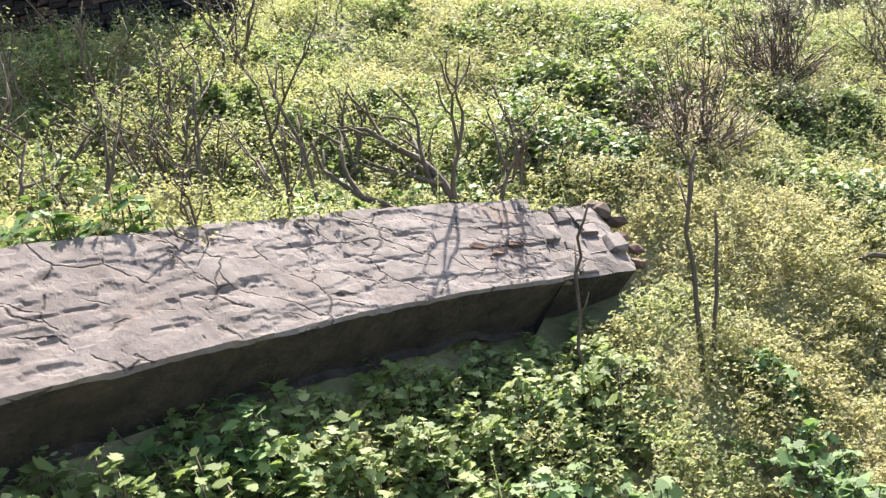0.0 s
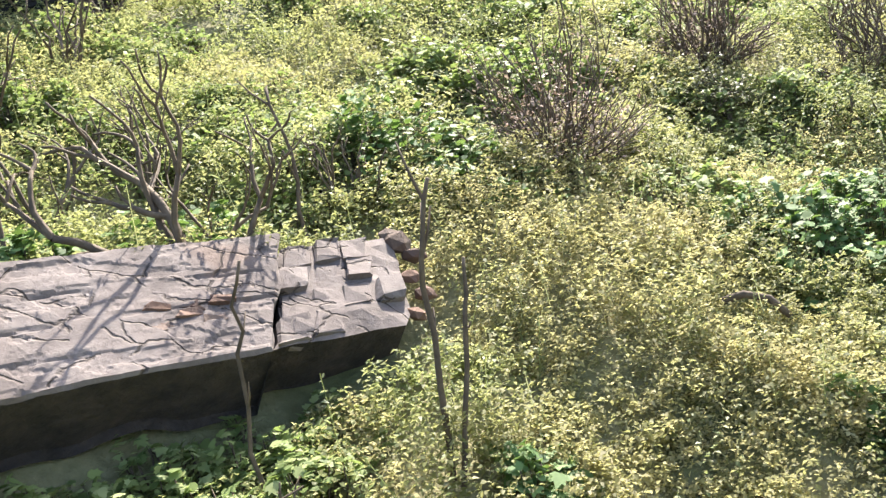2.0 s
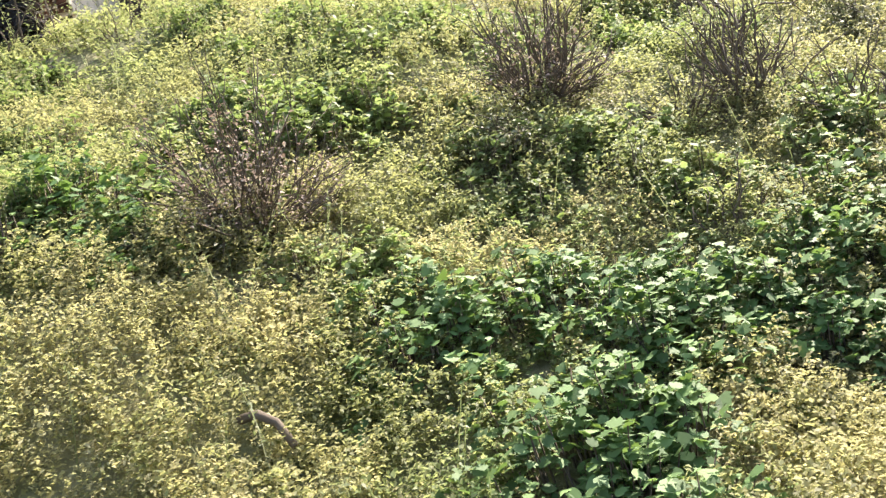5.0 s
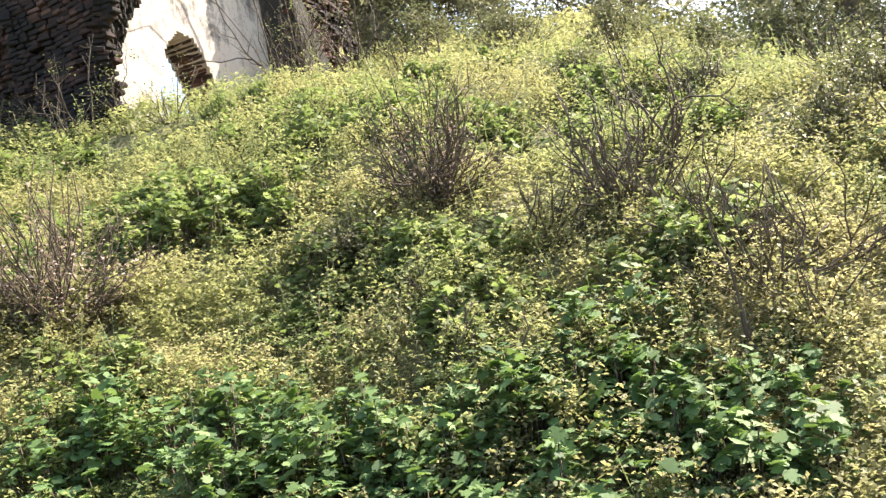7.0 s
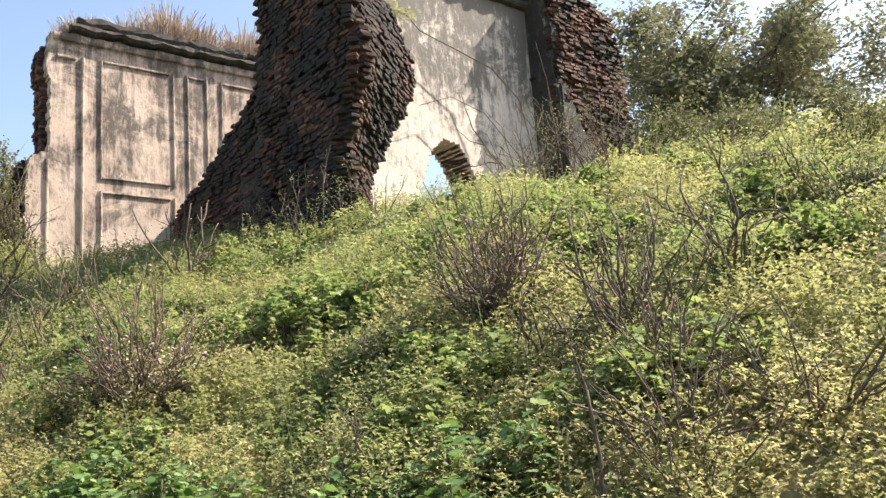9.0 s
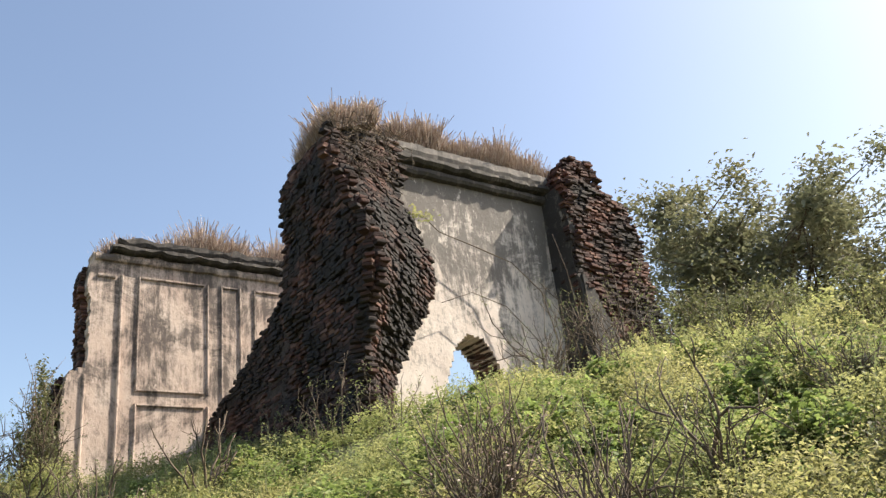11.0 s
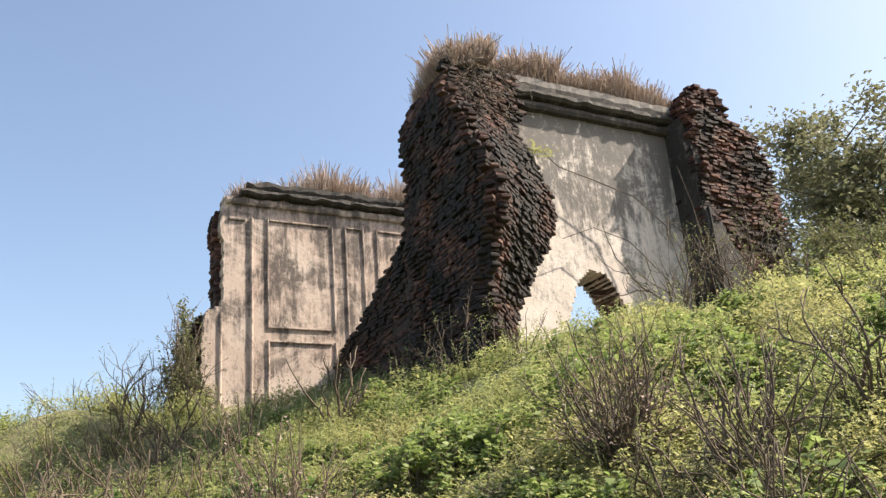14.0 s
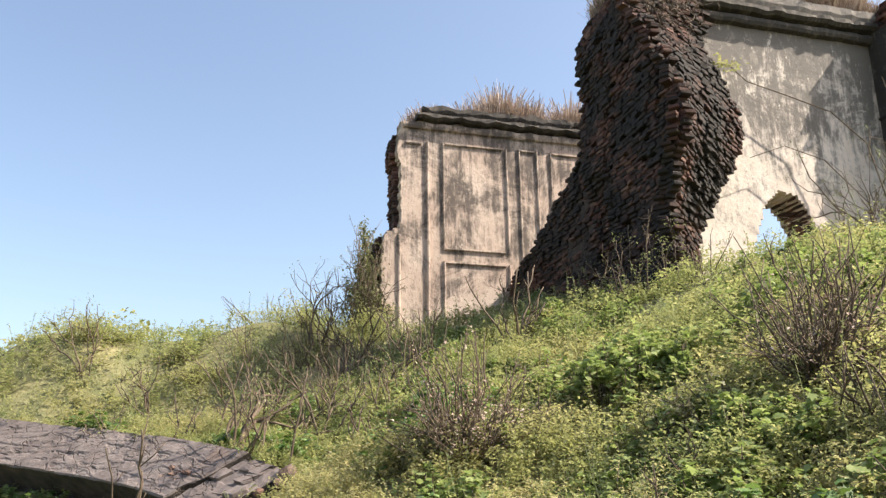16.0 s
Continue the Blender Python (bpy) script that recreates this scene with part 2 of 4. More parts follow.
def plaster_material(name, light, warm, dirt, dirt_lo, dirt_hi, rain=0.0, rain_z=4.4):
    m, nt, b = material(name, 0.9)
    blot = ramp(nt, tex_noise(nt, 1.3, 7.0, 0.65), [(0.35, light), (0.65, warm)])
    streak = tex_noise(nt, 1.0, 10.0, 0.75, stretch=(8.0, 8.0, 1.0))
    patch = tex_noise(nt, 1.25, 11.0, 0.78, distort=0.5)
    both = nt.nodes.new("ShaderNodeMath")
    both.operation = "MULTIPLY_ADD"
    nt.links.new(streak, both.inputs[0])
    both.inputs[1].default_value = 0.6
    nt.links.new(patch, both.inputs[2])
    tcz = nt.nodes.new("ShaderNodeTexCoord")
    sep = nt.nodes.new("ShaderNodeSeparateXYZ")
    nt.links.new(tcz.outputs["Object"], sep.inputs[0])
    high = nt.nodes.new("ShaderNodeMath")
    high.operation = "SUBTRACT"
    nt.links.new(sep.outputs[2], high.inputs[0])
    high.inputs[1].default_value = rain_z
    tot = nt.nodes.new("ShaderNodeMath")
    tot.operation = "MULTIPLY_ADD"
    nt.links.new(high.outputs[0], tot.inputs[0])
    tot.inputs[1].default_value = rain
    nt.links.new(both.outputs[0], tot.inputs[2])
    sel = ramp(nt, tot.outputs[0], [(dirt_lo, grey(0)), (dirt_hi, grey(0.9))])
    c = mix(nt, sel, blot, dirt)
    spots = ramp(nt, tex_noise(nt, 9.0, 8.0, 0.75, stretch=(1.0, 1.0, 0.6)), [(0.55, grey(0)), (0.59, grey(0.65))])
    c = mix(nt, spots, c, tuple(0.4 * k for k in light))
    flake = ramp(nt, tex_noise(nt, 5.0, 9.0, 0.8, stretch=(1.0, 1.0, 0.6)), [(0.60, grey(0)), (0.64, grey(0.8))])
    c = mix(nt, flake, c, light)
    nt.links.new(c, b.inputs["Base Color"])
    bump(nt, b, tex_noise(nt, 16.0, 8.0, 0.65), 0.6, 0.015)
    return m


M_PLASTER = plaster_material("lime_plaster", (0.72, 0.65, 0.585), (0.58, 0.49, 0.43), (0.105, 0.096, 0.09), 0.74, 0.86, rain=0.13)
M_PINK = plaster_material("pink_plaster", (0.58, 0.475, 0.405), (0.46, 0.35, 0.29), (0.075, 0.062, 0.057), 0.75, 0.88, rain=0.025)
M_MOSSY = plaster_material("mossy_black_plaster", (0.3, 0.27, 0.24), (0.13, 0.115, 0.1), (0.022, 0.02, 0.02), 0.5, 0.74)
M_MOULD = plaster_material("weathered_moulding", (0.24, 0.21, 0.18), (0.11, 0.095, 0.085), (0.03, 0.027, 0.026), 0.58, 0.78)

M_SLAB, nt, b = material("weathered_slab", 0.9)
c = ramp(nt, tex_noise(nt, 4.5, 9.0, 0.7), [(0.3, (0.095, 0.074, 0.068)), (0.5, (0.155, 0.126, 0.117)), (0.72, (0.23, 0.195, 0.18))])
c = mix(nt, ramp(nt, tex_noise(nt, 26.0, 6.0, 0.7), [(0.5, grey(0)), (0.68, grey(0.5))]), c, (0.085, 0.068, 0.062))
tc = nt.nodes.new("ShaderNodeTexCoord")
turn = nt.nodes.new("ShaderNodeMapping")
turn.inputs["Rotation"].default_value = (0, 0, radians(-42))
turn.inputs["Scale"].default_value = (3.2, 7.5, 7.5)
nz = nt.nodes.new("ShaderNodeTexNoise")
nz.inputs["Scale"].default_value = 5.0
nz.inputs["Detail"].default_value = 6.0
nt.links.new(tc.outputs["Object"], turn.inputs[0])
nt.links.new(tc.outputs["Object"], nz.inputs["Vector"])
vor = nt.nodes.new("ShaderNodeTexVoronoi")
vor.feature = "DISTANCE_TO_EDGE"
vor.inputs["Scale"].default_value = 1.0
nt.links.new(mix(nt, 1.0, turn.outputs[0], nz.outputs["Color"], "ADD"), vor.inputs["Vector"])
crk = ramp(nt, vor.outputs["Distance"], [(0.0, grey(0.0)), (0.035, grey(1))])
keep = ramp(nt, tex_noise(nt, 7.0, 4.0), [(0.5, grey(0)), (0.54, grey(1))])
crk2 = mix(nt, keep, crk, (1.0, 1.0, 1.0))
blotch = ramp(nt, tex_noise(nt, 2.6, 5.0), [(0.60, grey(0)), (0.7, grey(0.45))])
c = mix(nt, blotch, c, (0.21, 0.135, 0.1))
nt.links.new(mix(nt, crk2, mix(nt, 1.0, c, (0.3, 0.26, 0.24), "MULTIPLY"), c), b.inputs["Base Color"])
hgt = mix(nt, 0.5, crk2, tex_noise(nt, 18.0, 9.0, 0.7))
bump(nt, b, hgt, 0.8, 0.02)


# ---- ground ----
def soft_cap(a, b, k):
    return -k * np.logaddexp(-a / k, -b / k)


def slope_height(x, y):
    """Top of the low growth on the mound."""
    x = np.asarray(x, float)
    y = np.asarray(y, float)
    p = -0.13 - 0.205 * (x - 2.2) + 0.45 * (y - 3.5)
    p = p + 1.9 * np.exp(-((x + 5.7) / 2.5) ** 2 - ((y - 1.2) / 2.4) ** 2)
    p = p + 0.85 * np.exp(-((x + 5.0) / 1.3) ** 2 - ((y - 4.0) / 0.8) ** 2)
    cap = 2.28 + 0.2 * np.exp(-((x + 5.5) / 1.5) ** 2 - ((y - 6.0) / 2.0) ** 2) + 0.25 * np.logaddexp(0, (y - 8.6) / 0.3) * 0.3 * (y < 14) + (y >= 14) * 1.35 - 0.17 * np.logaddexp(0, (x - 1.8) / 0.5) - 0.36 * np.logaddexp(0, (x - 5.6) / 0.4)
    p = soft_cap(p, cap, 0.10)
    p = p - 0.2 * np.exp(-((x + 0.9) / 1.2) ** 2 - ((y - 8.9) / 1.3) ** 2)
    p = p - 0.225 * (1 + np.tanh((-3.4 - x) / 0.5)) * (1 + np.tanh((y - 8.6) / 0.5))
    p = -soft_cap(-p, np.full_like(p, 1.22), 0.22)
    p = p + 0.10 * np.sin(1.7 * x + 0.6 * y) * np.sin(1.3 * y - 0.5 * x) + 0.04 * np.sin(4.1 * x + 1.0) * np.sin(3.7 * y)
    r = np.hypot(x - 2, y - 5)
    far = np.clip((r - 16) / 30, 0, 1)
    return p * (1 - far) + far * 0.4


SLAB_O = Vector((0.646, 3.483, 0.446))
V_AX = Vector((-0.06, -0.86, -0.47)).normalized()


def slab_edge_table():
    """The slab's back edge in plan: it bends as it runs away from its broken end."""
    us, pts = [], []
    p, u, step = SLAB_O.copy(), 0.0, -0.02
    while u > -3.3:
        us.append(u)
        pts.append(p.copy())
        k = min(max((-u - 0.2) / 1.0, 0), 1)
        a = radians(32 + 14 * k)
        p = p + Vector((math.cos(a), math.sin(a), -0.17 + 0.05 * k)) * step
        u += step
    us.insert(0, 0.7)
    pts.insert(0, SLAB_O + Vector((math.cos(radians(32)), math.sin(radians(32)), -0.17)) * 0.7)
    return np.array(us)[::-1], np.array([tuple(q) for q in pts])[::-1]


EDGE_U, EDGE_P = slab_edge_table()
W_AX = Vector((0.84, 0.53, -0.16)).cross(V_AX).normalized()
if W_AX.z < 0:
    W_AX = -W_AX


def slab_point(u, v, w):
    b = Vector([float(np.interp(u, EDGE_U, EDGE_P[:, k])) for k in range(3)])
    return b + V_AX * v + W_AX * w


def slab_local(x, y):
    """Along and across the slab, in plan."""
    xs = np.asarray(x, float) + 0.02
    u = np.interp(xs, EDGE_P[:, 0], EDGE_U, left=-9, right=9)
    return u, (np.interp(xs, EDGE_P[:, 0], EDGE_P[:, 1]) - np.asarray(y, float)) / -V_AX.y


def soil_height(x, y):
    z = slope_height(x, y) - 0.13
    u, v = slab_local(np.asarray(x, float), np.asarray(y, float))
    inside = np.clip((0.45 - u) / 0.3, 0, 1)
    inside = inside * (u > -3.4)
    top = np.interp(np.asarray(x, float), EDGE_P[:, 0], EDGE_P[:, 2]) + V_AX.z * v
    under = (v > -0.1) & (v < 0.6) & (inside > 0.5)
    z = z - inside * -0.05 * np.exp(-((v - 0.95) / 0.25) ** 2)
    inside = inside * np.clip((u + 3.3) / 0.5, 0, 1)
    bed = np.where(v < 0.6, top - 0.38, np.interp(np.asarray(x, float), EDGE_P[:, 0], EDGE_P[:, 2]) + V_AX.z * 0.6 - 0.38 - 0.62 * (v - 0.6))
    z = np.where((v > 0.02) & (v < 3.0), z + inside * np.maximum(bed - z, 0), z)
    shelf = np.interp(np.asarray(x, float), EDGE_P[:, 0], EDGE_P[:, 2]) - 0.13
    z = np.where((v <= 0.02) & (v > -1.6), z + inside * np.maximum(shelf - z, 0), z)
    z = np.where(under, np.minimum(z, top - 0.10 - 0.2 * np.clip(v / 0.5, 0, 1)), z)
    return z


def spaced(c, near, far, n):
    """Coordinates, dense round c and reaching far on both sides."""
    s = np.linspace(-1, 1, n)
    return c + near * s + (far - near) * np.sign(s) * np.abs(s) ** 7


gx = spaced(1.5, 16.0, 900.0, 300)
gy = spaced(5.0, 15.0, 900.0, 300)
GX, GY = np.meshgrid(gx, gy, indexing="ij")
GZ = soil_height(GX, GY)
gv = np.stack([GX, GY, GZ], -1).reshape(-1, 3)
idx = np.arange(300 * 300).reshape(300, 300)
gf = np.stack([idx[:-1, :-1], idx[1:, :-1], idx[1:, 1:], idx[:-1, 1:]], -1).reshape(-1, 4)
ground = mesh_object("ground", gv.tolist(), gf.tolist(), M_SOIL, smooth=True)
tagged(ground, "brown soil of an overgrown mound", "ground", kind="structure")


def on_ground(x, y):
    return float(soil_height(np.array([x]), np.array([y]))[0])

# ---- ruin ----
def brick_mesh(name, sx, sy, sz, seed, mat):
    rg = random.Random(seed)
    bm = bmesh.new()
    v = box(bm, -sx / 2, sx / 2, -sy / 2, sy / 2, -sz / 2, sz / 2)
    bmesh.ops.bevel(bm, geom=list(bm.edges), offset=sz * 0.16, segments=1, affect="EDGES")
    for w in bm.verts:
        w.co += Vector((rg.uniform(-1, 1), rg.uniform(-1, 1), rg.uniform(-1, 1))) * sz * 0.14
    me = bpy.data.meshes.new(name)
    bm.to_mesh(me)
    bm.free()
    me.materials.append(mat)
    return me


BRICKS = {m: [brick_mesh("brick", 0.15 if k < 5 else 0.09, 0.11, 0.039, k, m) for k in range(8)] for m in (M_BRICK, M_SOOTY)}
COURSE = 0.046


def lay(parent, spots, mat=None, loose=0.1):
    """Bricks: spots of (place, turn about z, length choice). The first 300 are parts, the rest one joined part."""
    mat = mat or M_BRICK
    kinds = BRICKS[mat]
    verts, faces = [], []
    for k, (p, turn, short) in enumerate(spots):
        me = random.choice(kinds[5:] if short else kinds[:5])
        m = Matrix.Translation(p) @ Euler((random.gauss(0, 0.03), random.gauss(0, 0.04), turn + random.gauss(0, loose))).to_matrix().to_4x4()
        if k < 300:
            ob = new("brick", me)
            ob.parent = parent
            ob.matrix_basis = m
        else:
            o = len(verts)
            verts += [m @ w.co for w in me.vertices]
            faces += [[o + i for i in f.vertices] for f in me.polygons]
    if verts:
        tagged(mesh_object("brickwork", verts, faces, mat, parent), kind="stuff")


def broken_pier(name, label, z0, z1, corners, seed, faces, rough=0.014):
    """A broken brick pier, course by course. corners(z): its outline in plan; faces: the sides of the outline that show their bricks."""
    rg = random.Random(seed)
    thing = new(name)
    tagged(thing, label, "ruined wall")
    core = bmesh.new()
    spots = []
    last = None
    z = z0
    while z < z1:
        outline = [Vector(q) for q in corners(z)]
        mid = sum(outline, Vector((0, 0))) / len(outline)
        ring = []
        for q in outline:
            d = mid - q
            p = q + d.normalized() * min(0.1, d.length * 0.4)
            ring.append(core.verts.new((p.x, p.y, z)))
        if last:
            for k in range(len(ring)):
                k2 = (k + 1) % len(ring)
                core.faces.new((last[k], last[k2], ring[k2], ring[k]))
        else:
            core.faces.new(ring[::-1])
        last = ring
        for side in faces:
            p, q = outline[side], outline[(side + 1) % len(outline)]
            d = q - p
            length = d.length
            d.normalize()
            inward = Vector((-d.y, d.x))
            turn = math.atan2(d.y, d.x)
            s = -rg.uniform(0, 0.12)
            while s < length:
                short = rg.random() < 0.4
                step = 0.1 if short else 0.162
                gap = noise.noise(Vector((s * 1.1, z * 0.9, seed + 31 + side))) > 0.42
                if s + step * 0.6 < length + 0.05 and rg.random() > (0.4 if gap else 0.05):
                    w = p + d * (s + step / 2)
                    off = 0.05 + 0.05 * noise.noise(Vector((s * 1.6, z * 1.4, seed + side))) + 0.015 * noise.noise(Vector((s * 5.0, z * 5.0, seed + side)))
                    w = w + inward * (off + rg.gauss(0, rough * (0.45 if side < 3 and len(faces) == 4 else 1.0)))
                    spots.append((Vector((w.x, w.y, z + COURSE / 2 + rg.gauss(0, 0.003))), turn, short))
                s += step
        z += COURSE
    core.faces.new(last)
    part("core", core, M_MORTAR_SHADE, thing)
    rg.shuffle(spots)
    return thing, spots


def tower_outline(z):
    wob = 0.06 * noise.noise(Vector((3.0, z * 2.3, 0.3)))
    front = lerp_table(z, [(1.6, 7.5), (5.4, 7.5), (5.8, 7.62), (6.15, 7.85)])
    setback = 0.17 * min(max((3.75 - z) / 0.3, 0), 1)
    left = lerp_table(z, [(1.6, -2.45), (4.3, -2.42), (4.7, -2.33), (5.4, -2.36), (5.75, -2.3), (6.15, -2.35)]) + wob
    fold = -1.86 + 0.12 * noise.noise(Vector((5.0, z * 1.2, 1.0)))
    nose = lerp_table(z, [(1.6, -0.64), (2.8, -0.6), (3.2, -0.48), (3.5, -0.27), (3.8, -0.26), (4.4, -0.44), (4.65, -0.6), (5.1, -0.86), (5.5, -1.08), (5.8, -1.22), (6.15, -1.35)]) + wob
    edge = lerp_table(z, [(1.6, 8.3), (2.5, 8.4), (2.8, 8.47), (3.15, 8.63), (3.4, 8.77), (3.7, 8.97), (4.1, 9.15), (4.45, 9.18), (4.7, 8.99), (5.2, 8.86), (6.15, 8.86)]) + wob * 1.6
    return ((left, front + setback), (fold, front + setback), (fold + 0.05, front), (nose, front), (-1.55, edge), (-2.3, edge - 0.05))


def stub_outline(z):
    wob = 0.07 * noise.noise(Vector((8.0, z * 2.6, 0.3)))
    nose = lerp_table(z, [(2.3, -1.3), (4.7, -1.24), (5.9, -1.2), (6.5, -1.35)])
    edge = lerp_table(z, [(2.3, 13.0), (4.3, 13.0), (4.9, 13.03), (5.3, 12.88), (5.9, 12.8), (5.95, 12.38), (6.1, 12.3), (6.5, 12.1)]) + wob
    near = 11.45 + max(0, z - 6.1) * 0.8
    return ((-2.1, near), (nose, near + 0.3 * wob), (-1.3 + wob * 0.5, edge), (-2.5, edge))


TOWER, TOWER_SPOTS = broken_pier("brick_pier", "tall broken dark red brick pier of the ruin", 1.6, 6.12, tower_outline, 3, (0, 1, 2, 3))
REMNANT, REMNANT_SPOTS = broken_pier(
    "cross_wall", "low sloping remnant of a broken brick cross wall", 2.2, 4.5,
    lambda z: ((lerp_table(z, [(2.2, -5.42), (3.1, -5.42), (3.3, -5.1), (3.6, -4.35), (3.9, -3.65), (4.15, -3.05), (4.45, -2.6)]), 7.66), (-2.4, 7.66), (-2.4, 8.1),
               (lerp_table(z, [(2.2, -5.42), (3.1, -5.42), (3.3, -5.1), (3.6, -4.35), (3.9, -3.65), (4.15, -3.05), (4.45, -2.6)]), 8.1)), 5, (0,))
STUB, STUB_SPOTS = broken_pier("broken_wall_end", "ragged red brick end of the collapsed wall", 2.3, 6.45, stub_outline, 8, (0, 1), rough=0.02)


def wall_columns(name, mat, x0, x1, cols, parent):
    """A wall between x0 and x1, built of upright strips (ya, yb, bottom, top)."""
    bm = bmesh.new()
    for ya, yb, zb, zt in cols:
        box(bm, x0, x1, ya, yb, zb, zt)
    return part(name, bm, mat, parent)


def arch_top_at(y):
    """Lower edge of the ragged arch, or None beside it."""
    t = (y - 9.78) / 0.56
    if abs(t) > 1:
        return None
    h = 3.60 - 0.95 * abs(t) ** 2.3
    return h + 0.05 * noise.noise(Vector((y * 9.0, 2.0, 0))) + 0.03 * noise.noise(Vector((y * 25.0, 5.0, 0)))


arch_wall = new("arch_wall")
tagged(arch_wall, "ruined plastered wall with a ragged arched opening, stained grey", "ruined wall")
cols = []
for y in np.arange(8.0, 11.52, 0.04):
    a = arch_top_at(y + 0.02)
    top = 6.24 + 0.03 * noise.noise(Vector((y * 4.0, 0, 0)))
    if a is None:
        cols.append((y, y + 0.04, 1.2, top))
    else:
        cols.append((y, y + 0.04, a, top))
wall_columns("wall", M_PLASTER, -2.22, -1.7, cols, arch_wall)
jamb_spots = []
for z in np.arange(1.9, 3.6, COURSE):
    h = max((y for y in np.arange(9.75, 10.4, 0.01) if (arch_top_at(y) or 0) > z), default=None)
    if h:
        for x in np.arange(-2.2, -1.86, 0.148):
            jamb_spots.append((Vector((x + 0.1 + random.uniform(-0.03, 0.03), h + 0.045 + random.uniform(-0.02, 0.02), z)), 0.0, False))


def strip(name, parent, mat, x, proud, ya, yb, za, zb, wave=0.0, seed=0):
    """A run of moulding along the wall with a worn lower and upper edge."""
    bm = bmesh.new()
    ys = np.arange(ya, yb + 1e-6, 0.08)
    rings = []
    for y in ys:
        d0 = wave * noise.noise(Vector((y * 5.0, seed, 0)))
        d1 = wave * noise.noise(Vector((y * 4.0, seed + 7, 0)))
        q = proud * (1 + 0.25 * noise.noise(Vector((y * 7.0, seed + 3, 0))) * (wave > 0))
        prof = ((x + 0.003, za + d0), (x + q * 0.75, za + d0 + (zb - za) * 0.12), (x + q, za + d0 + (zb - za) * 0.45), (x + q * 0.95, zb + d1 - (zb - za) * 0.1), (x + 0.003, zb + d1))
        rings.append([bm.verts.new((px, y, pz)) for px, pz in prof])
    for r, s in zip(rings, rings[1:]):
        for k in range(4):
            bm.faces.new((r[k], s[k], s[k + 1], r[k + 1]))
    bm.faces.new(rings[0])
    bm.faces.new(rings[-1][::-1])
    bmesh.ops.recalc_face_normals(bm, faces=bm.faces)
    return part(name, bm, mat, parent)


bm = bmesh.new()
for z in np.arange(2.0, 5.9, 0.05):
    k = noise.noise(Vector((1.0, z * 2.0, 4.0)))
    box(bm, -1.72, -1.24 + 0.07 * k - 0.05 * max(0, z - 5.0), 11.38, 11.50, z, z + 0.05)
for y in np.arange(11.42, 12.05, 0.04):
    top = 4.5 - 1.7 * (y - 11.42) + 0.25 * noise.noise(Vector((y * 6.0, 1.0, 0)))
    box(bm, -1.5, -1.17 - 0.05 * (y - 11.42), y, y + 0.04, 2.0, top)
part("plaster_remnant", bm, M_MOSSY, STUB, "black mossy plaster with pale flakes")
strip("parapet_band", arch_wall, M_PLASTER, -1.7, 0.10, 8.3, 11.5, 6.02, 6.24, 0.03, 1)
strip("cornice", arch_wall, M_MOULD, -1.7, 0.17, 8.35, 11.5, 5.90, 6.02, 0.03, 2)
strip("cornice", arch_wall, M_MOULD, -1.7, 0.10, 8.4, 11.5, 5.76, 5.88, 0.02, 3)

left_wall = new("panelled_wall")
tagged(left_wall, "ruined pinkish plaster wall with moulded panels and dark stains", "ruined wall")
cols = []
for y in np.arange(6.18, 9.6, 0.06):
    cols.append((y, y + 0.06, 1.6, 5.80 + 0.04 * noise.noise(Vector((y * 6.0, 3.3, 0)))))


def wall_end(z):
    """The broken end of the panelled wall at a height."""
    low = min(max((4.0 - z) / 0.12, 0), 1)
    return 5.96 - 0.27 * low + 0.05 * noise.noise(Vector((z * 3.0, 0.7, 0))) + 0.035 * noise.noise(Vector((z * 9.0, 0.7, 5.0))) + 0.12 * max(0, z - 5.55)


bm = bmesh.new()
for ya, yb, zb, zt in cols:
    box(bm, -6.0, -5.45, ya, yb, zb, zt)
for z in np.arange(1.6, 5.75, 0.05):
    box(bm, -5.75, -5.45, wall_end(z), 6.18, z, z + 0.05)
    box(bm, -6.0, -5.75, wall_end(z) + 0.05, 6.18, z, z + 0.05)
part("wall", bm, M_PINK, left_wall)
XL = -5.45


def upright(name, parent, mat, x, proud, y, w, za, zb):
    bm = bmesh.new()
    prof = ((x + 0.003, y), (x + proud * 0.8, y + w * 0.15), (x + proud, y + w * 0.5), (x + proud * 0.8, y + w * 0.85), (x + 0.003, y + w))
    zs = np.linspace(za, zb, 24)
    rings = []
    for z in zs:
        g = 1 + 0.3 * noise.noise(Vector((y, z * 5.0, 0)))
        rings.append([bm.verts.new((x + (px - x) * g, py + 0.006 * noise.noise(Vector((z * 6.0, y, 2))), z)) for px, py in prof])
    for r, s in zip(rings, rings[1:]):
        for k in range(4):
            bm.faces.new((r[k], s[k], s[k + 1], r[k + 1]))
    bm.faces.new(rings[0])
    bm.faces.new(rings[-1][::-1])
    bmesh.ops.recalc_face_normals(bm, faces=bm.faces)
    return part(name, bm, mat, parent)


def panel_frame(ya, yb, za, zb, w=0.04, proud=0.03, bottom=True):
    upright("panel_moulding", left_wall, M_PINK, XL, proud, ya, w, za, zb)
    upright("panel_moulding", left_wall, M_PINK, XL, proud, yb - w, w, za, zb)
    strip("panel_moulding", left_wall, M_PINK, XL, proud, ya + w, yb - w, zb - w, zb)
    if bottom:
        strip("panel_moulding", left_wall, M_PINK, XL, proud, ya + w, yb - w, za, za + w)


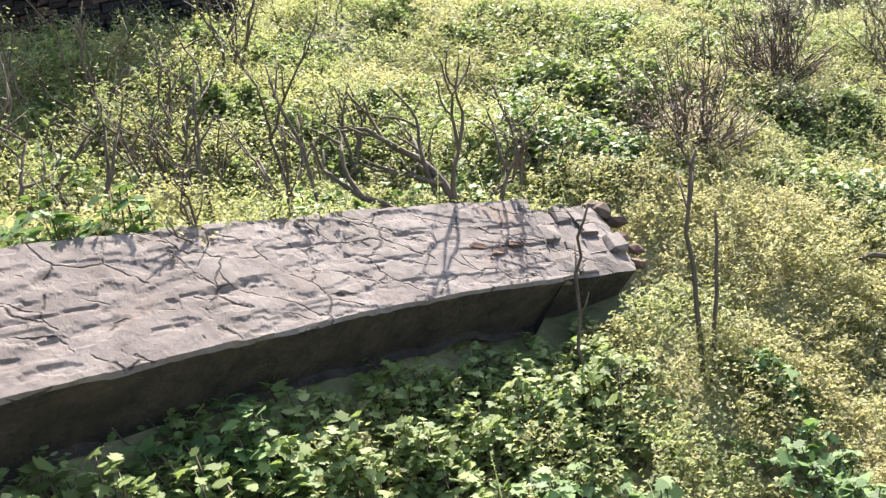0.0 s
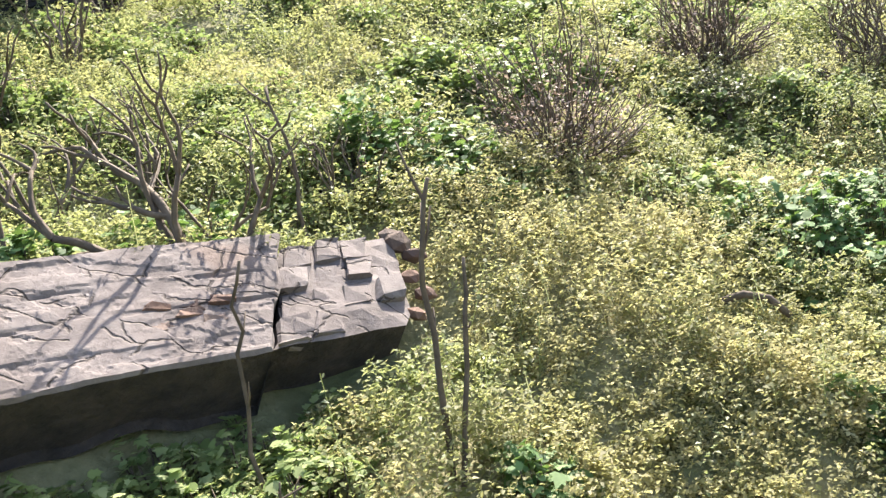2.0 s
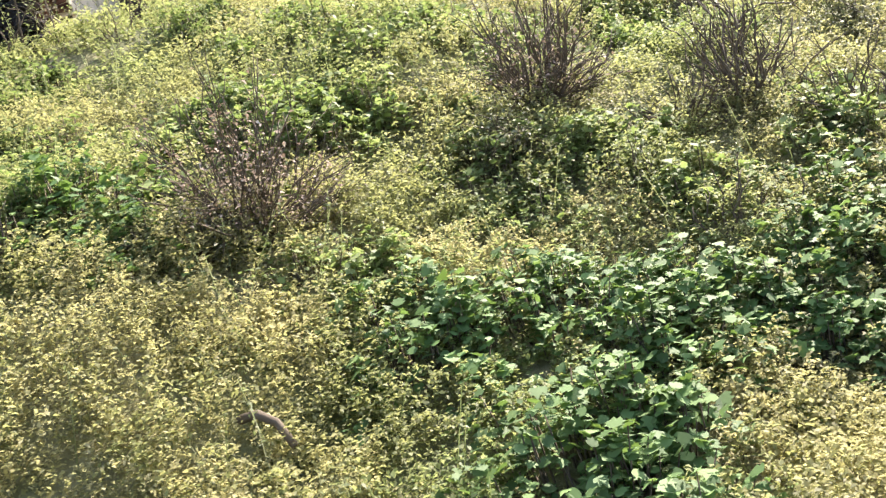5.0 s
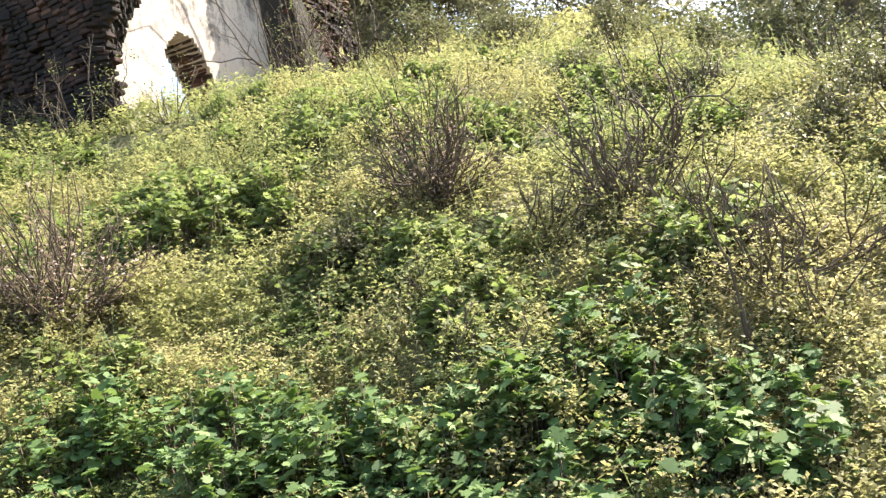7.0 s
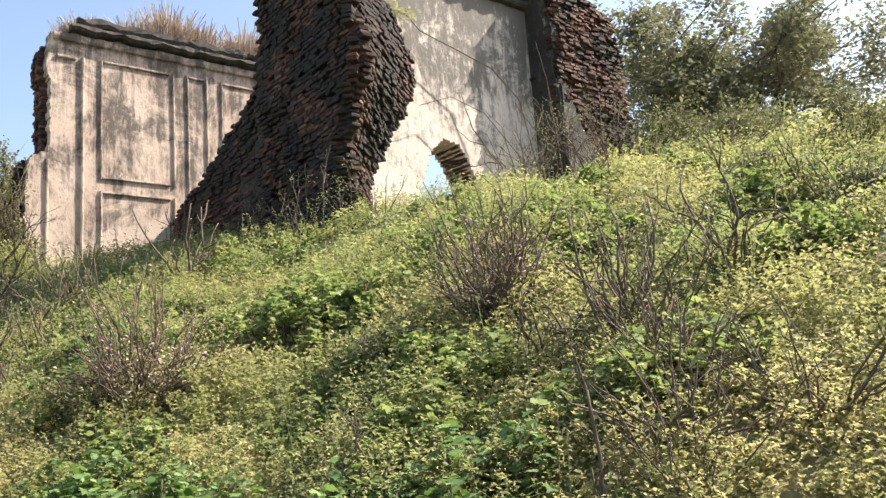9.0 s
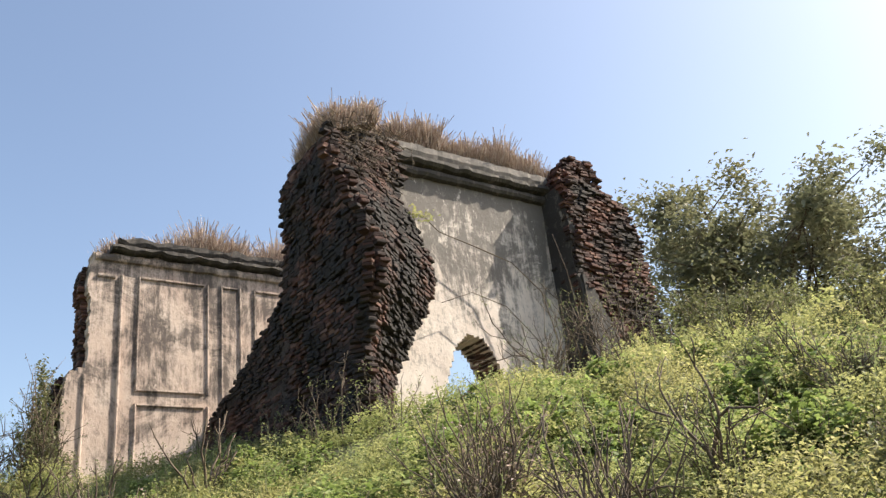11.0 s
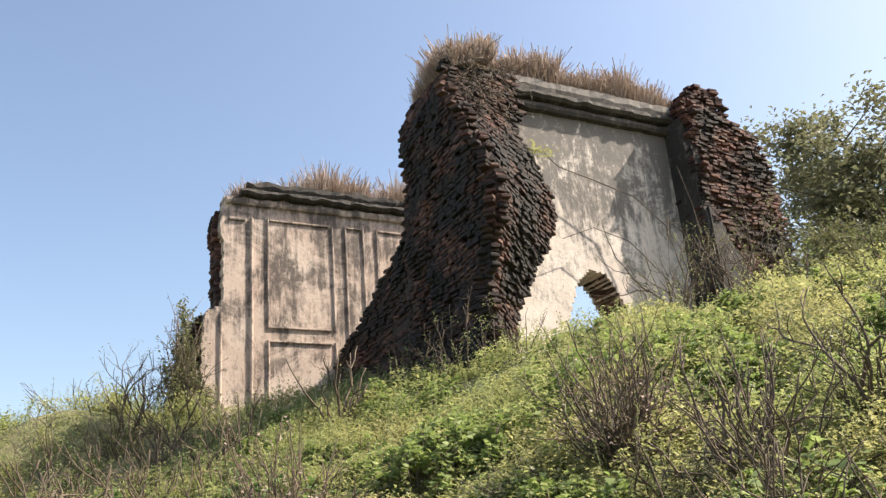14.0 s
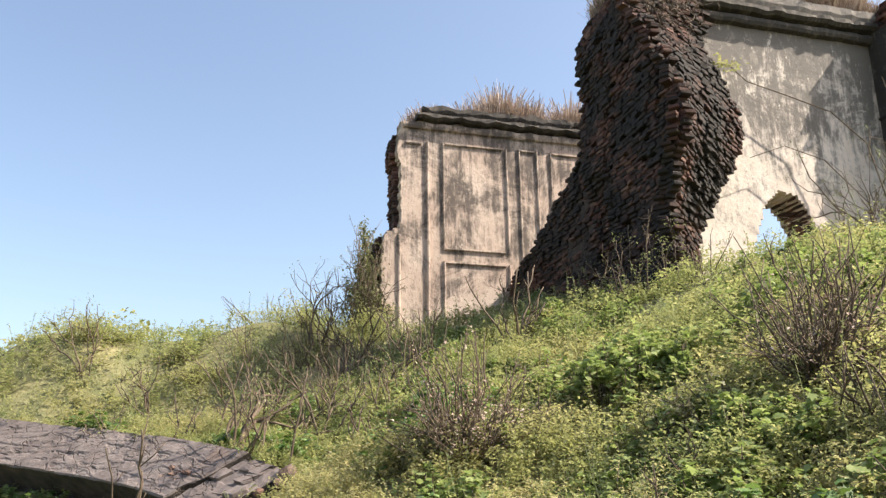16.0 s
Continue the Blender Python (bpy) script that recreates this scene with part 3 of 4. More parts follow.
panel_frame(6.62, 7.70, 3.70, 5.44)
panel_frame(6.62, 7.70, 2.45, 3.53, bottom=False)
panel_frame(7.88, 8.22, 3.4, 5.45)
panel_frame(8.42, 9.2, 3.4, 5.45)
upright("panel_moulding", left_wall, M_PINK, XL, 0.04, 6.36, 0.06, 2.2, 5.42)
strip("panel_moulding", left_wall, M_PINK, XL, 0.035, 6.05, 6.36, 5.36, 5.42)
upright("panel_moulding", left_wall, M_PINK, XL, 0.03, 5.92, 0.05, 2.2, 3.9)
strip("cornice", left_wall, M_PINK, XL, 0.06, 6.0, 9.5, 5.62, 5.74, 0.02, 11)
strip("cornice", left_wall, M_MOULD, XL, 0.16, 6.2, 9.5, 5.76, 5.86, 0.05, 12)
strip("cornice", left_wall, M_MOULD, XL, 0.11, 6.3, 9.5, 5.87, 6.02, 0.09, 13)
end_spots = []
for k in range(74):
    z = 2.2 + k * COURSE
    yy = wall_end(z) - 0.01
    for x in (-5.92, -5.70):
        end_spots.append((Vector((x + random.uniform(-0.03, 0.03), yy - 0.02, z)), 0.0, random.random() < 0.3))


# ---- fallen slab ----
slab = new("fallen_masonry")
tagged(slab, "fallen slab of plastered brick masonry lying on the slope", "rubble")


# spalled plaster layers: stretch along, stretch across, lean, level, depth
LEDGES = ((2.2, 7.0, 4.0, 0.22, 0.0035), (3.5, 9.0, -8.0, 0.25, 0.004), (5.5, 11.0, 9.0, 0.26, 0.0035), (9.0, 15.0, -12.0, 0.32, 0.004), (1.2, 3.0, 2.0, 0.34, 0.006))


def slab_body(name, u0, u1, v0, v1, thick, mat, step, relief, ragged, seed, lift=0.0, side=None):
    nu = max(2, int((u1 - u0) / step))
    nv = max(2, int((v1 - v0) / step))
    top, verts, faces = {}, [], []
    for i in range(nu + 1):
        for j in range(nv + 1):
            u = u0 + (u1 - u0) * i / nu
            v = v0 + (v1 - v0) * j / nv
            if i in (0, nu):
                u += ragged * noise.noise(Vector((v * 6, seed, 0)))
            if j in (0, nv):
                v += ragged * 0.6 * noise.noise(Vector((u * 4, seed + 2, 0)))
            fine = noise.noise(Vector((u * 16, v * 16, seed + 3))) * 0.16 + noise.noise(Vector((u * 45, v * 45, seed))) * 0.07
            w = lift
            for q, (su, sv, lean, level, drop) in enumerate(LEDGES):
                n1 = noise.noise(Vector((u * su + v * lean, v * sv, seed + 11 * q))) + fine
                w -= drop * min(max((n1 - level) / 0.05, 0), 1)
            for q, (vc, reach) in enumerate(((0.17, 0.1), (0.31, 0.0), (0.44, 0.12))):
                line = vc + 0.03 * noise.noise(Vector((u * 3, q, seed))) + 0.008 * noise.noise(Vector((u * 25, q, seed)))
                if noise.noise(Vector((u * 2.2, q * 7, seed + 4))) > reach:
                    w -= 0.007 * math.exp(-((v - line) / 0.007) ** 2)
            w += relief * (0.6 * noise.noise(Vector((u * 3, v * 3, seed))) + 0.35 * noise.noise(Vector((u * 11, v * 11, seed))) + 0.25 * noise.noise(Vector((u * 27, v * 27, seed))))
            if i in (0, nu) or j in (0, nv):
                w -= 0.012
            top[i, j] = len(verts)
            verts.append((u, v, w))
    low = {}
    for (i, j), k in list(top.items()):
        u, v, w = verts[k]
        low[i, j] = len(verts)
        verts.append((u + 0.03 * noise.noise(Vector((u * 5, v * 5, 4))), v - (0.05 if j == nv else 0) + 0.02 * noise.noise(Vector((u * 7, 3, 1))), -thick + 0.05 * noise.noise(Vector((u * 4, v * 4, 9)))))
    for i in range(nu):
        for j in range(nv):
            faces.append((top[i, j], top[i + 1, j], top[i + 1, j + 1], top[i, j + 1]))
            faces.append((low[i, j], low[i, j + 1], low[i + 1, j + 1], low[i + 1, j]))
    for i in range(nu):
        faces.append((top[i, 0], low[i, 0], low[i + 1, 0], top[i + 1, 0]))
        faces.append((top[i, nv], top[i + 1, nv], low[i + 1, nv], low[i, nv]))
    for j in range(nv):
        faces.append((top[0, j], top[0, j + 1], low[0, j + 1], low[0, j]))
        faces.append((top[nu, j], low[nu, j], low[nu, j + 1], top[nu, j + 1]))
    ob = mesh_object(name, [slab_point(*q) for q in verts], faces, mat, slab)
    # sides and underside darker than the top: dirt plus shade put into the colour
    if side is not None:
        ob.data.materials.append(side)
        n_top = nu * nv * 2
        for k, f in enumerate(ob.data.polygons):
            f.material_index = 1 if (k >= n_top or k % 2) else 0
    return ob


slab_body("plaster_face", -3.2, 0.0, -0.02, 0.56, 0.27, M_SLAB, 0.0095, 0.008, 0.035, 2, side=M_MORTAR_SHADE)
slab_body("broken_end", 0.012, 0.46, 0.02, 0.52, 0.27, M_SLAB, 0.05, 0.02, 0.06, 6, lift=-0.03, side=M_MORTAR_SHADE)
for i in range(4):
    for j in range(4):
        rg = random.Random(i * 7 + j)
        if (i, j) in ((3, 3), (3, 0), (3, 1), (2, 3)):
            continue
        bm = bmesh.new()
        u, v = 0.065 + i * 0.112 + rg.uniform(-0.006, 0.006), 0.085 + j * 0.122 + rg.uniform(-0.008, 0.008)
        box(bm, u - 0.05, u + 0.05, v - 0.055, v + 0.055, -0.085, rg.uniform(-0.04, -0.008))
        bmesh.ops.bevel(bm, geom=list(bm.edges), offset=0.008, segments=1, affect="EDGES")
        for w in bm.verts:
            w.co += Vector((rg.uniform(-1, 1), rg.uniform(-1, 1), rg.uniform(-1, 1))) * 0.010
        for w in bm.verts:
            w.co = slab_point(*w.co)
        part("brick", bm, M_SLAB, slab)


# brick showing where the plaster has broken away
for k in range(9):
    rg = random.Random(k + 50)
    bm = bmesh.new()
    u, v = -0.36 + (k % 3) * 0.085 + rg.uniform(-0.015, 0.015), 0.30 + (k // 3) * 0.05 + rg.uniform(-0.008, 0.008)
    box(bm, u - 0.036, u + 0.036, v - 0.02, v + 0.02, -0.05, rg.uniform(-0.012, 0.012))
    bmesh.ops.bevel(bm, geom=list(bm.edges), offset=0.006, segments=1, affect="EDGES")
    for w in bm.verts:
        w.co += Vector((rg.uniform(-1, 1), rg.uniform(-1, 1), rg.uniform(-1, 1))) * 0.011
    for w in bm.verts:
        w.co = slab_point(*w.co)
    part("brick", bm, M_RUST, slab)


def stone(x, y, z, r, seed, mat, label):
    bm = bmesh.new()
    bmesh.ops.create_icosphere(bm, subdivisions=1, radius=r)
    for w in bm.verts:
        q = 1 + 0.35 * noise.noise(w.co * (1.6 / r) + Vector((seed, 0, 0))) + 0.12 * noise.noise(w.co * (4 / r) + Vector((seed, 3, 0)))
        w.co = Vector((w.co.x * q * 1.25, w.co.y * q, w.co.z * q * 0.7))
    me = bpy.data.meshes.new("rubble_stone")
    bm.to_mesh(me)
    bm.free()
    me.materials.append(mat)
    ob = new("rubble_stone", me)
    ob.matrix_world = pose(x, y, z, seed * 31 % 40, 0, seed * 77 % 180)
    return tagged(ob, label, "rubble", group="rubble at the slab's end")


for k, (u, v, r) in enumerate(((0.47, 0.05, 0.075), (0.53, 0.14, 0.06), (0.50, 0.26, 0.05), (0.43, 0.0, 0.05), (0.55, 0.36, 0.05), (0.5, 0.46, 0.045))):
    p = slab_point(u, v, -0.05)
    stone(p.x, p.y, p.z, r * 0.75, k + 1, M_RUST, "brownish lump of broken brick masonry")


# ---- growth ----
def clear_of_ruin(x, y):
    """False inside walls and on the slab."""
    u, v = slab_local(x, y)
    ok = ~((u > -3.3) & (u < 0.5) & (v > -0.03) & (v < 0.50))
    ok &= ~((x > -2.7) & (x < -1.65) & (y > 7.9) & (y < 12.3))
    ok &= ~((x > -6.05) & (x < -5.4) & (y > 5.65) & (y < 9.7))
    ok &= ~((x > -5.4) & (x < -0.75) & (y > 7.45) & (y < 8.1))
    ok &= ~((x > -2.7) & (x < -1.25) & (y > 11.1) & (y < 13.0))
    return ok


def cover_noise(x, y, s, seed):
    return np.sin(x * s + seed) * np.sin(y * s * 1.1 + 2 * seed) + 0.6 * np.sin(x * s * 2.3 + 3 * seed + y) * np.sin(y * s * 1.9 - x * 0.7)


def ground_cover(name, n_plants, leaves, xr, yr, leaf, height, seed, keep=None, mat=M_COVER, label="low yellow-green weeds covering the slope"):
    rg = np.random.default_rng(seed)
    heart = np.stack([rg.uniform(*xr, n_plants // 9), rg.uniform(*yr, n_plants // 9)], 1)[rg.integers(0, n_plants // 9, n_plants)]
    drift = rg.normal(0, 0.055 * leaf / 0.0235, (n_plants, 2)) * np.where(rg.random(n_plants) < 0.5, 5.0, 1.2)[:, None]
    x, y = heart[:, 0] + drift[:, 0], heart[:, 1] + drift[:, 1]
    crown = np.exp(-(np.hypot(drift[:, 0], drift[:, 1]) / (0.1 * leaf / 0.0235)) ** 2)
    ok = clear_of_ruin(x, y)
    if keep is not None:
        ok &= keep(x, y)
    x, y, crown = x[ok], y[ok], crown[ok]
    n = len(x)
    h = height * (0.5 + 0.28 * cover_noise(x, y, 2.1, 1.0) + 0.32 * cover_noise(x, y, 5.3, 2.0) + rg.uniform(0, 0.35, n) + 0.42 * crown).clip(0.12, 1.8)
    z = soil_height(x, y)
    su, sv = slab_local(x, y)
    h = np.where((su > -3.3) & (su < 0.5) & (sv > 0) & (sv < 0.62), np.minimum(h, 0.09), h)
    k = leaves
    t = rg.beta(1.5, 1.0, (n, k))
    ang = rg.uniform(0, 2 * np.pi, (n, k))
    rad = rg.uniform(0.1, 1.0, (n, k)) * (0.02 + 0.05 * np.sin(t * 3.0)) * (leaf / 0.024)
    lx, ly = rg.normal(0, 0.25, (n, 1)), rg.normal(0, 0.25, (n, 1))
    cx = x[:, None] + np.cos(ang) * rad + lx * t * h[:, None]
    cy = y[:, None] + np.sin(ang) * rad + ly * t * h[:, None]
    cz = z[:, None] + t * h[:, None] + 0.01
    c = np.stack([cx, cy, cz], -1).reshape(-1, 3)
    size = leaf * rg.uniform(0.5, 1.4, len(c))
    ob = quads_object(name, leaf_blades(c, size, 0.62, 0.25, rg), mat)
    return tagged(ob, label, "weeds", kind="stuff")


def along_path(x, y):
    """How far a place lies uphill of the trodden line."""
    return y - (0.1 + 0.45 * x)


def dry_patch(x, y):
    """Where the weeds have dried to straw: beside the trodden line and in patches."""
    d = along_path(x, y)
    return (d > 0.5) & (d < 3.4) & ((cover_noise(x, y, 2.6, 0.4) > 0.1) | ((x > 4.6) & (d < 3.4)) | ((x > 1.2) & (x < 2.5) & (d < 2.4)))


ground_cover("weeds", 30000, 36, (-1.8, 7.2), (0.4, 7.0), 0.019, 0.17, 11, keep=lambda x, y: (along_path(x, y) > 0.7) & (along_path(x, y) < 3.7) & (~dry_patch(x, y) | (np.sin(x * 917.0 + y * 531.0) > 0.3)))
ground_cover("weeds", 36000, 22, (-2.2, 7.5), (0.4, 8.6), 0.0225, 0.19, 14, keep=lambda x, y: (along_path(x, y) >= 3.6) & (along_path(x, y) < 6.4))
ground_cover("weeds", 18000, 20, (-5.5, 9.0), (0.0, 11.5), 0.032, 0.2, 12,
             keep=lambda x, y: (along_path(x, y) <= 0.75) | (along_path(x, y) >= 6.3) | (x < -1.8) | (x > 7.2))
ground_cover("weeds", 12000, 16, (-14.0, 16.0), (-8.0, 20.0), 0.085, 0.32, 13, keep=lambda x, y: ~((x > -5.4) & (x < 9) & (y > 0) & (y < 11.5)))


ground_cover("dry_weeds", 34000, 26, (0.6, 8.0), (0.6, 6.4), 0.017, 0.13, 15, keep=dry_patch, mat=M_STRAW, label="fine straw-coloured dry weeds in patches on the slope")


def weed_stalks(name, n, xr, yr, height, leaf, seed, mat, keep):
    """Upright stalks with pairs of small leaves, standing out of the low cover."""
    rg = np.random.default_rng(seed)
    x, y = rg.uniform(*xr, n), rg.uniform(*yr, n)
    ok = clear_of_ruin(x, y) & keep(x, y)
    x, y = x[ok], y[ok]
    n = len(x)
    su, sv = slab_local(x, y)
    h = height * rg.uniform(0.45, 1.25, n) * np.where((su > -3.3) & (su < 0.6) & (sv > -0.1) & (sv < 0.8), 0.35, 1.0)
    foot = np.stack([x, y, soil_height(x, y)], 1)
    tip = foot + np.stack([rg.normal(0, 0.22, n) * h, rg.normal(0, 0.22, n) * h, h], 1)
    a = rg.uniform(0, np.pi, n)
    side = np.stack([np.cos(a), np.sin(a), 0 * a], 1) * 0.0022 * leaf / 0.022
    stalk = np.stack([foot - side, foot + side, tip + side * 0.5, tip - side * 0.5], 1).reshape(-1, 3)
    k = 14
    t = np.tile(np.linspace(0.25, 1.0, k), (n, 1)) + rg.normal(0, 0.02, (n, k))
    c = foot[:, None] + (tip - foot)[:, None] * t[..., None]
    ang = a[:, None] + np.arange(k) * 2.2 + rg.normal(0, 0.3, (n, k))
    rad = leaf * rg.uniform(0.35, 1.0, (n, k)) * (1.25 - 0.7 * t)
    c = c + np.stack([np.cos(ang) * rad, np.sin(ang) * rad, 0 * ang], -1)
    c = c.reshape(-1, 3)
    leaves = leaf_blades(c, leaf * rg.uniform(0.5, 1.3, len(c)), 0.5, 0.2, rg)
    ob = quads_object(name, np.concatenate([stalk, leaves]), mat)
    return tagged(ob, "upright leafy weed stalks standing out of the low growth", "weeds", kind="stuff")


weed_stalks("weed_stalks", 2200, (-2.0, 7.0), (0.8, 8.6), 0.3, 0.021, 31, M_SPRIG, lambda x, y: (along_path(x, y) > 1.1) & (cover_noise(x, y, 1.7, 2.2) > -0.25))
weed_stalks("weed_stalks", 1300, (-5.2, 6.5), (3.5, 12.5), 0.36, 0.03, 32, M_SPRIG, lambda x, y: along_path(x, y) > 4.6)
weed_stalks("weed_stalks", 900, (-7.0, -2.0), (-1.0, 7.0), 0.3, 0.035, 33, M_SPRIG, lambda x, y: x < -2.2)


def broad_clump(x, y, radius, height, n, leaf, seed, mat=M_BROAD, label="clump of dark green broad-leaved weeds on the slope"):
    """A clump of broad-leaved plants."""
    rg = np.random.default_rng(seed)
    thing = new("leafy_plant")
    thing.location = (x, y, on_ground(x, y))
    tagged(thing, label, "plant")
    r = radius * np.sqrt(rg.uniform(0, 1, n))
    a = rg.uniform(0, 2 * np.pi, n)
    r = r * (0.8 + 0.45 * np.sin(2 * a + seed) * np.sin(3 * a + 2 * seed) + 0.25 * np.sin(7 * a + seed))
    px, py = r * np.cos(a), r * np.sin(a)
    dz = soil_height(x + px, y + py) - thing.location.z
    lump = 0.75 + 0.4 * np.sin(px * 17 + seed) * np.sin(py * 19 + 2 * seed)
    top = np.maximum(0.05, height * (1 - 0.5 * (r / radius) ** 2) * rg.uniform(0.5, 1.15, n) * lump)
    c = np.stack([px, py, dz + top], 1)
    size = leaf * rg.uniform(0.5, 1.3, n)
    az = rg.uniform(0, 2 * np.pi, n)
    tilt = rg.normal(0.05, 0.4, n)
    d = np.stack([np.cos(az) * np.cos(tilt), np.sin(az) * np.cos(tilt), np.sin(tilt)], 1)
    s = np.stack([-np.sin(az), np.cos(az), rg.normal(0, 0.3, n)], 1)
    up = np.cross(d, s)
    verts = np.empty((n, 12, 3))
    lobes = ((-0.5, 0, 0), (-0.42, 0.3, 0.08), (-0.12, 0.52, 0.07), (-0.05, 0.3, 0.06), (0.24, 0.44, 0.02), (0.2, 0.2, 0.05),
             (0.54, 0, -0.12), (0.2, -0.2, 0.05), (0.24, -0.44, 0.02), (-0.05, -0.3, 0.06), (-0.12, -0.52, 0.07), (-0.42, -0.3, 0.08))
    for k, (f, w, q) in enumerate(lobes):
        verts[:, k] = c + d * (size * f)[:, None] + s * (size * w)[:, None] + up * (size * q)[:, None]
    tagged(quads_object("foliage", verts.reshape(-1, 3), mat, thing, corners=12), kind="stuff")
    stems = []
    for k in range(0, n, 6):
        foot = np.array([px[k] * 0.8, py[k] * 0.8, dz[k] - 0.02])
        stems.append(([foot, (foot + c[k]) / 2 + rg.normal(0, 0.01, 3), c[k]], 0.004, 0.002))
    tagged(tubes(stems, M_TWIG, "stalk", thing, 3), kind="stuff")
    return thing


FRONT = [tuple(slab_point(u, 0.92, 0)[:2]) + (0.27, 0.24, 520) for u in (-1.9, -1.6, -1.3, -1.0, -0.7, -0.4, -0.1)] + [tuple(slab_point(u, 1.25, 0)[:2]) + (0.3, 0.22, 480) for u in (-2.6, -2.3, -2.0, -1.7, -1.4, -1.1)] + [tuple(slab_point(u, 0.74, 0)[:2]) + (0.22, 0.15, 380) for u in (-2.7, -2.4, -2.1, -1.8, -1.5, -1.2, -0.9, -0.6, -0.3, 0.0)]
CLUMPS = ((2.62, 4.0, 0.34, 0.26, 420), (3.12, 3.3, 0.36, 0.26, 460), (3.3, 3.0, 0.3, 0.22, 320), (2.4, 2.85, 0.25, 0.2, 240), (3.4, 3.9, 0.3, 0.25, 340),
          (4.1, 4.3, 0.36, 0.25, 420), (4.3, 3.9, 0.32, 0.24, 340), (3.3, 3.5, 0.26, 0.2, 240), (1.9, 5.5, 0.42, 0.26, 520), (2.02, 6.5, 0.35, 0.26, 300),
          (1.03, 4.66, 0.4, 0.26, 380), (1.45, 4.35, 0.32, 0.22, 300), (2.9, 5.3, 0.36, 0.22, 360), (4.32, 6.74, 0.36, 0.24, 320), (4.35, 4.65, 0.3, 0.22, 300),
          (4.76, 4.45, 0.3, 0.22, 300), (3.68, 7.75, 0.45, 0.28, 380), (1.35, 5.84, 0.36, 0.24, 320), (0.4, 2.0, 0.34, 0.22, 400), (-0.4, 1.9, 0.34, 0.22, 400),
          (1.15, 2.3, 0.22, 0.18, 200), (-0.75, 2.35, 0.3, 0.24, 300), (1.25, 2.75, 0.16, 0.16, 120), (2.6, 6.9, 0.36, 0.24, 300), (-1.2, 4.0, 0.4, 0.26, 320),
          (0.3, 3.75, 0.3, 0.2, 260), (-0.2, 3.5, 0.26, 0.18, 220), (5.4, 6.2, 0.4, 0.26, 320), (-2.8, 7.0, 0.3, 0.26, 260), (3.7, 4.9, 0.3, 0.2, 260), (3.07, 4.22, 0.34, 0.24, 400), (3.56, 4.16, 0.32, 0.24, 380), (4.62, 4.3, 0.3, 0.22, 340), (3.9, 4.1, 0.28, 0.22, 300), (2.2, 5.75, 0.34, 0.24, 380), (1.55, 5.75, 0.34, 0.24, 360))
for k, (x, y, r, h, n) in enumerate(CLUMPS):
    broad_clump(x, y, r * 1.15, h, int(n * 2.3), 0.042, 40 + k, mat=M_FRESH if y > 4.8 else M_BROAD, label="clump of green broad-leaved weeds on the slope")
for k, (x, y, r, h, n) in enumerate(FRONT):
    broad_clump(x, y, r * 1.15, h, int(n * 1.9), 0.034, 90 + k, mat=M_FRESH, label="fresh green nettle-like weeds in front of the fallen slab")


# fresh green clumps strewn over the slope below the ruin
rg = np.random.default_rng(61)
spread = [(rg.uniform(-1.8, 4.6), rg.uniform(4.0, 8.6)) for k in range(260)]
spread = [q for q in spread if 3.0 < along_path(*q) < 7.2 and not (q[0] < -0.4 and q[1] > 7.0)][:80]
for k, (x, y) in enumerate(spread):
    broad_clump(x, y, rg.uniform(0.18, 0.4), rg.uniform(0.16, 0.26), 420, rg.uniform(0.03, 0.042), 900 + k, mat=M_FRESH, label="clump of fresh green small-leaved weeds on the slope")


def gnarled_shrub(x, y, height, trunks, seed, thick=0.012):
    """Crooked bare stems that fork again and again."""
    rg = np.random.default_rng(seed)
    thing = new("bare_shrub")
    thing.location = (x, y, on_ground(x, y) - 0.03)
    tagged(thing, "bare crooked shrub with thick forking grey-brown stems", "shrub")
    paths, tips = [], []

    def grow(p, d, length, r, level):
        pts = [p]
        n = 5
        for i in range(n):
            d = d + rg.normal(0, 0.2, 3) + np.array([0, 0, 0.07])
            d = d / np.linalg.norm(d)
            p = p + d * length / n
            pts.append(p)
        paths.append((pts, r, r * 0.6))
        if level == 0:
            tips.append(p)
            return
        for j in range(rg.integers(2, 4)):
            q = pts[-1] if j < 2 else pts[3]
            grow(q, d + rg.normal(0, 0.45, 3), length * rg.uniform(0.5, 0.8), r * 0.58, level - 1)

    for k in range(trunks):
        a = rg.uniform(0, 2 * np.pi)
        lean = rg.uniform(0.1, 0.6)
        grow(np.array([rg.normal(0, 0.03), rg.normal(0, 0.03), 0.0]), np.array([math.cos(a) * lean, math.sin(a) * lean, 1.0]), height * rg.uniform(0.4, 0.6), thick * rg.uniform(0.7, 1.1), 2)
    tagged(tubes(paths, M_TWIG, "twig", thing, 5), kind="stuff")
    n = 8 * len(tips)
    c = np.array(tips)[rg.integers(0, len(tips), n)] + rg.normal(0, 0.035, (n, 3))
    tagged(quads_object("foliage", leaf_blades(c, rg.uniform(0.012, 0.03, n), 0.6, 0.1, rg), M_SPRIG, thing), kind="stuff")
    return thing


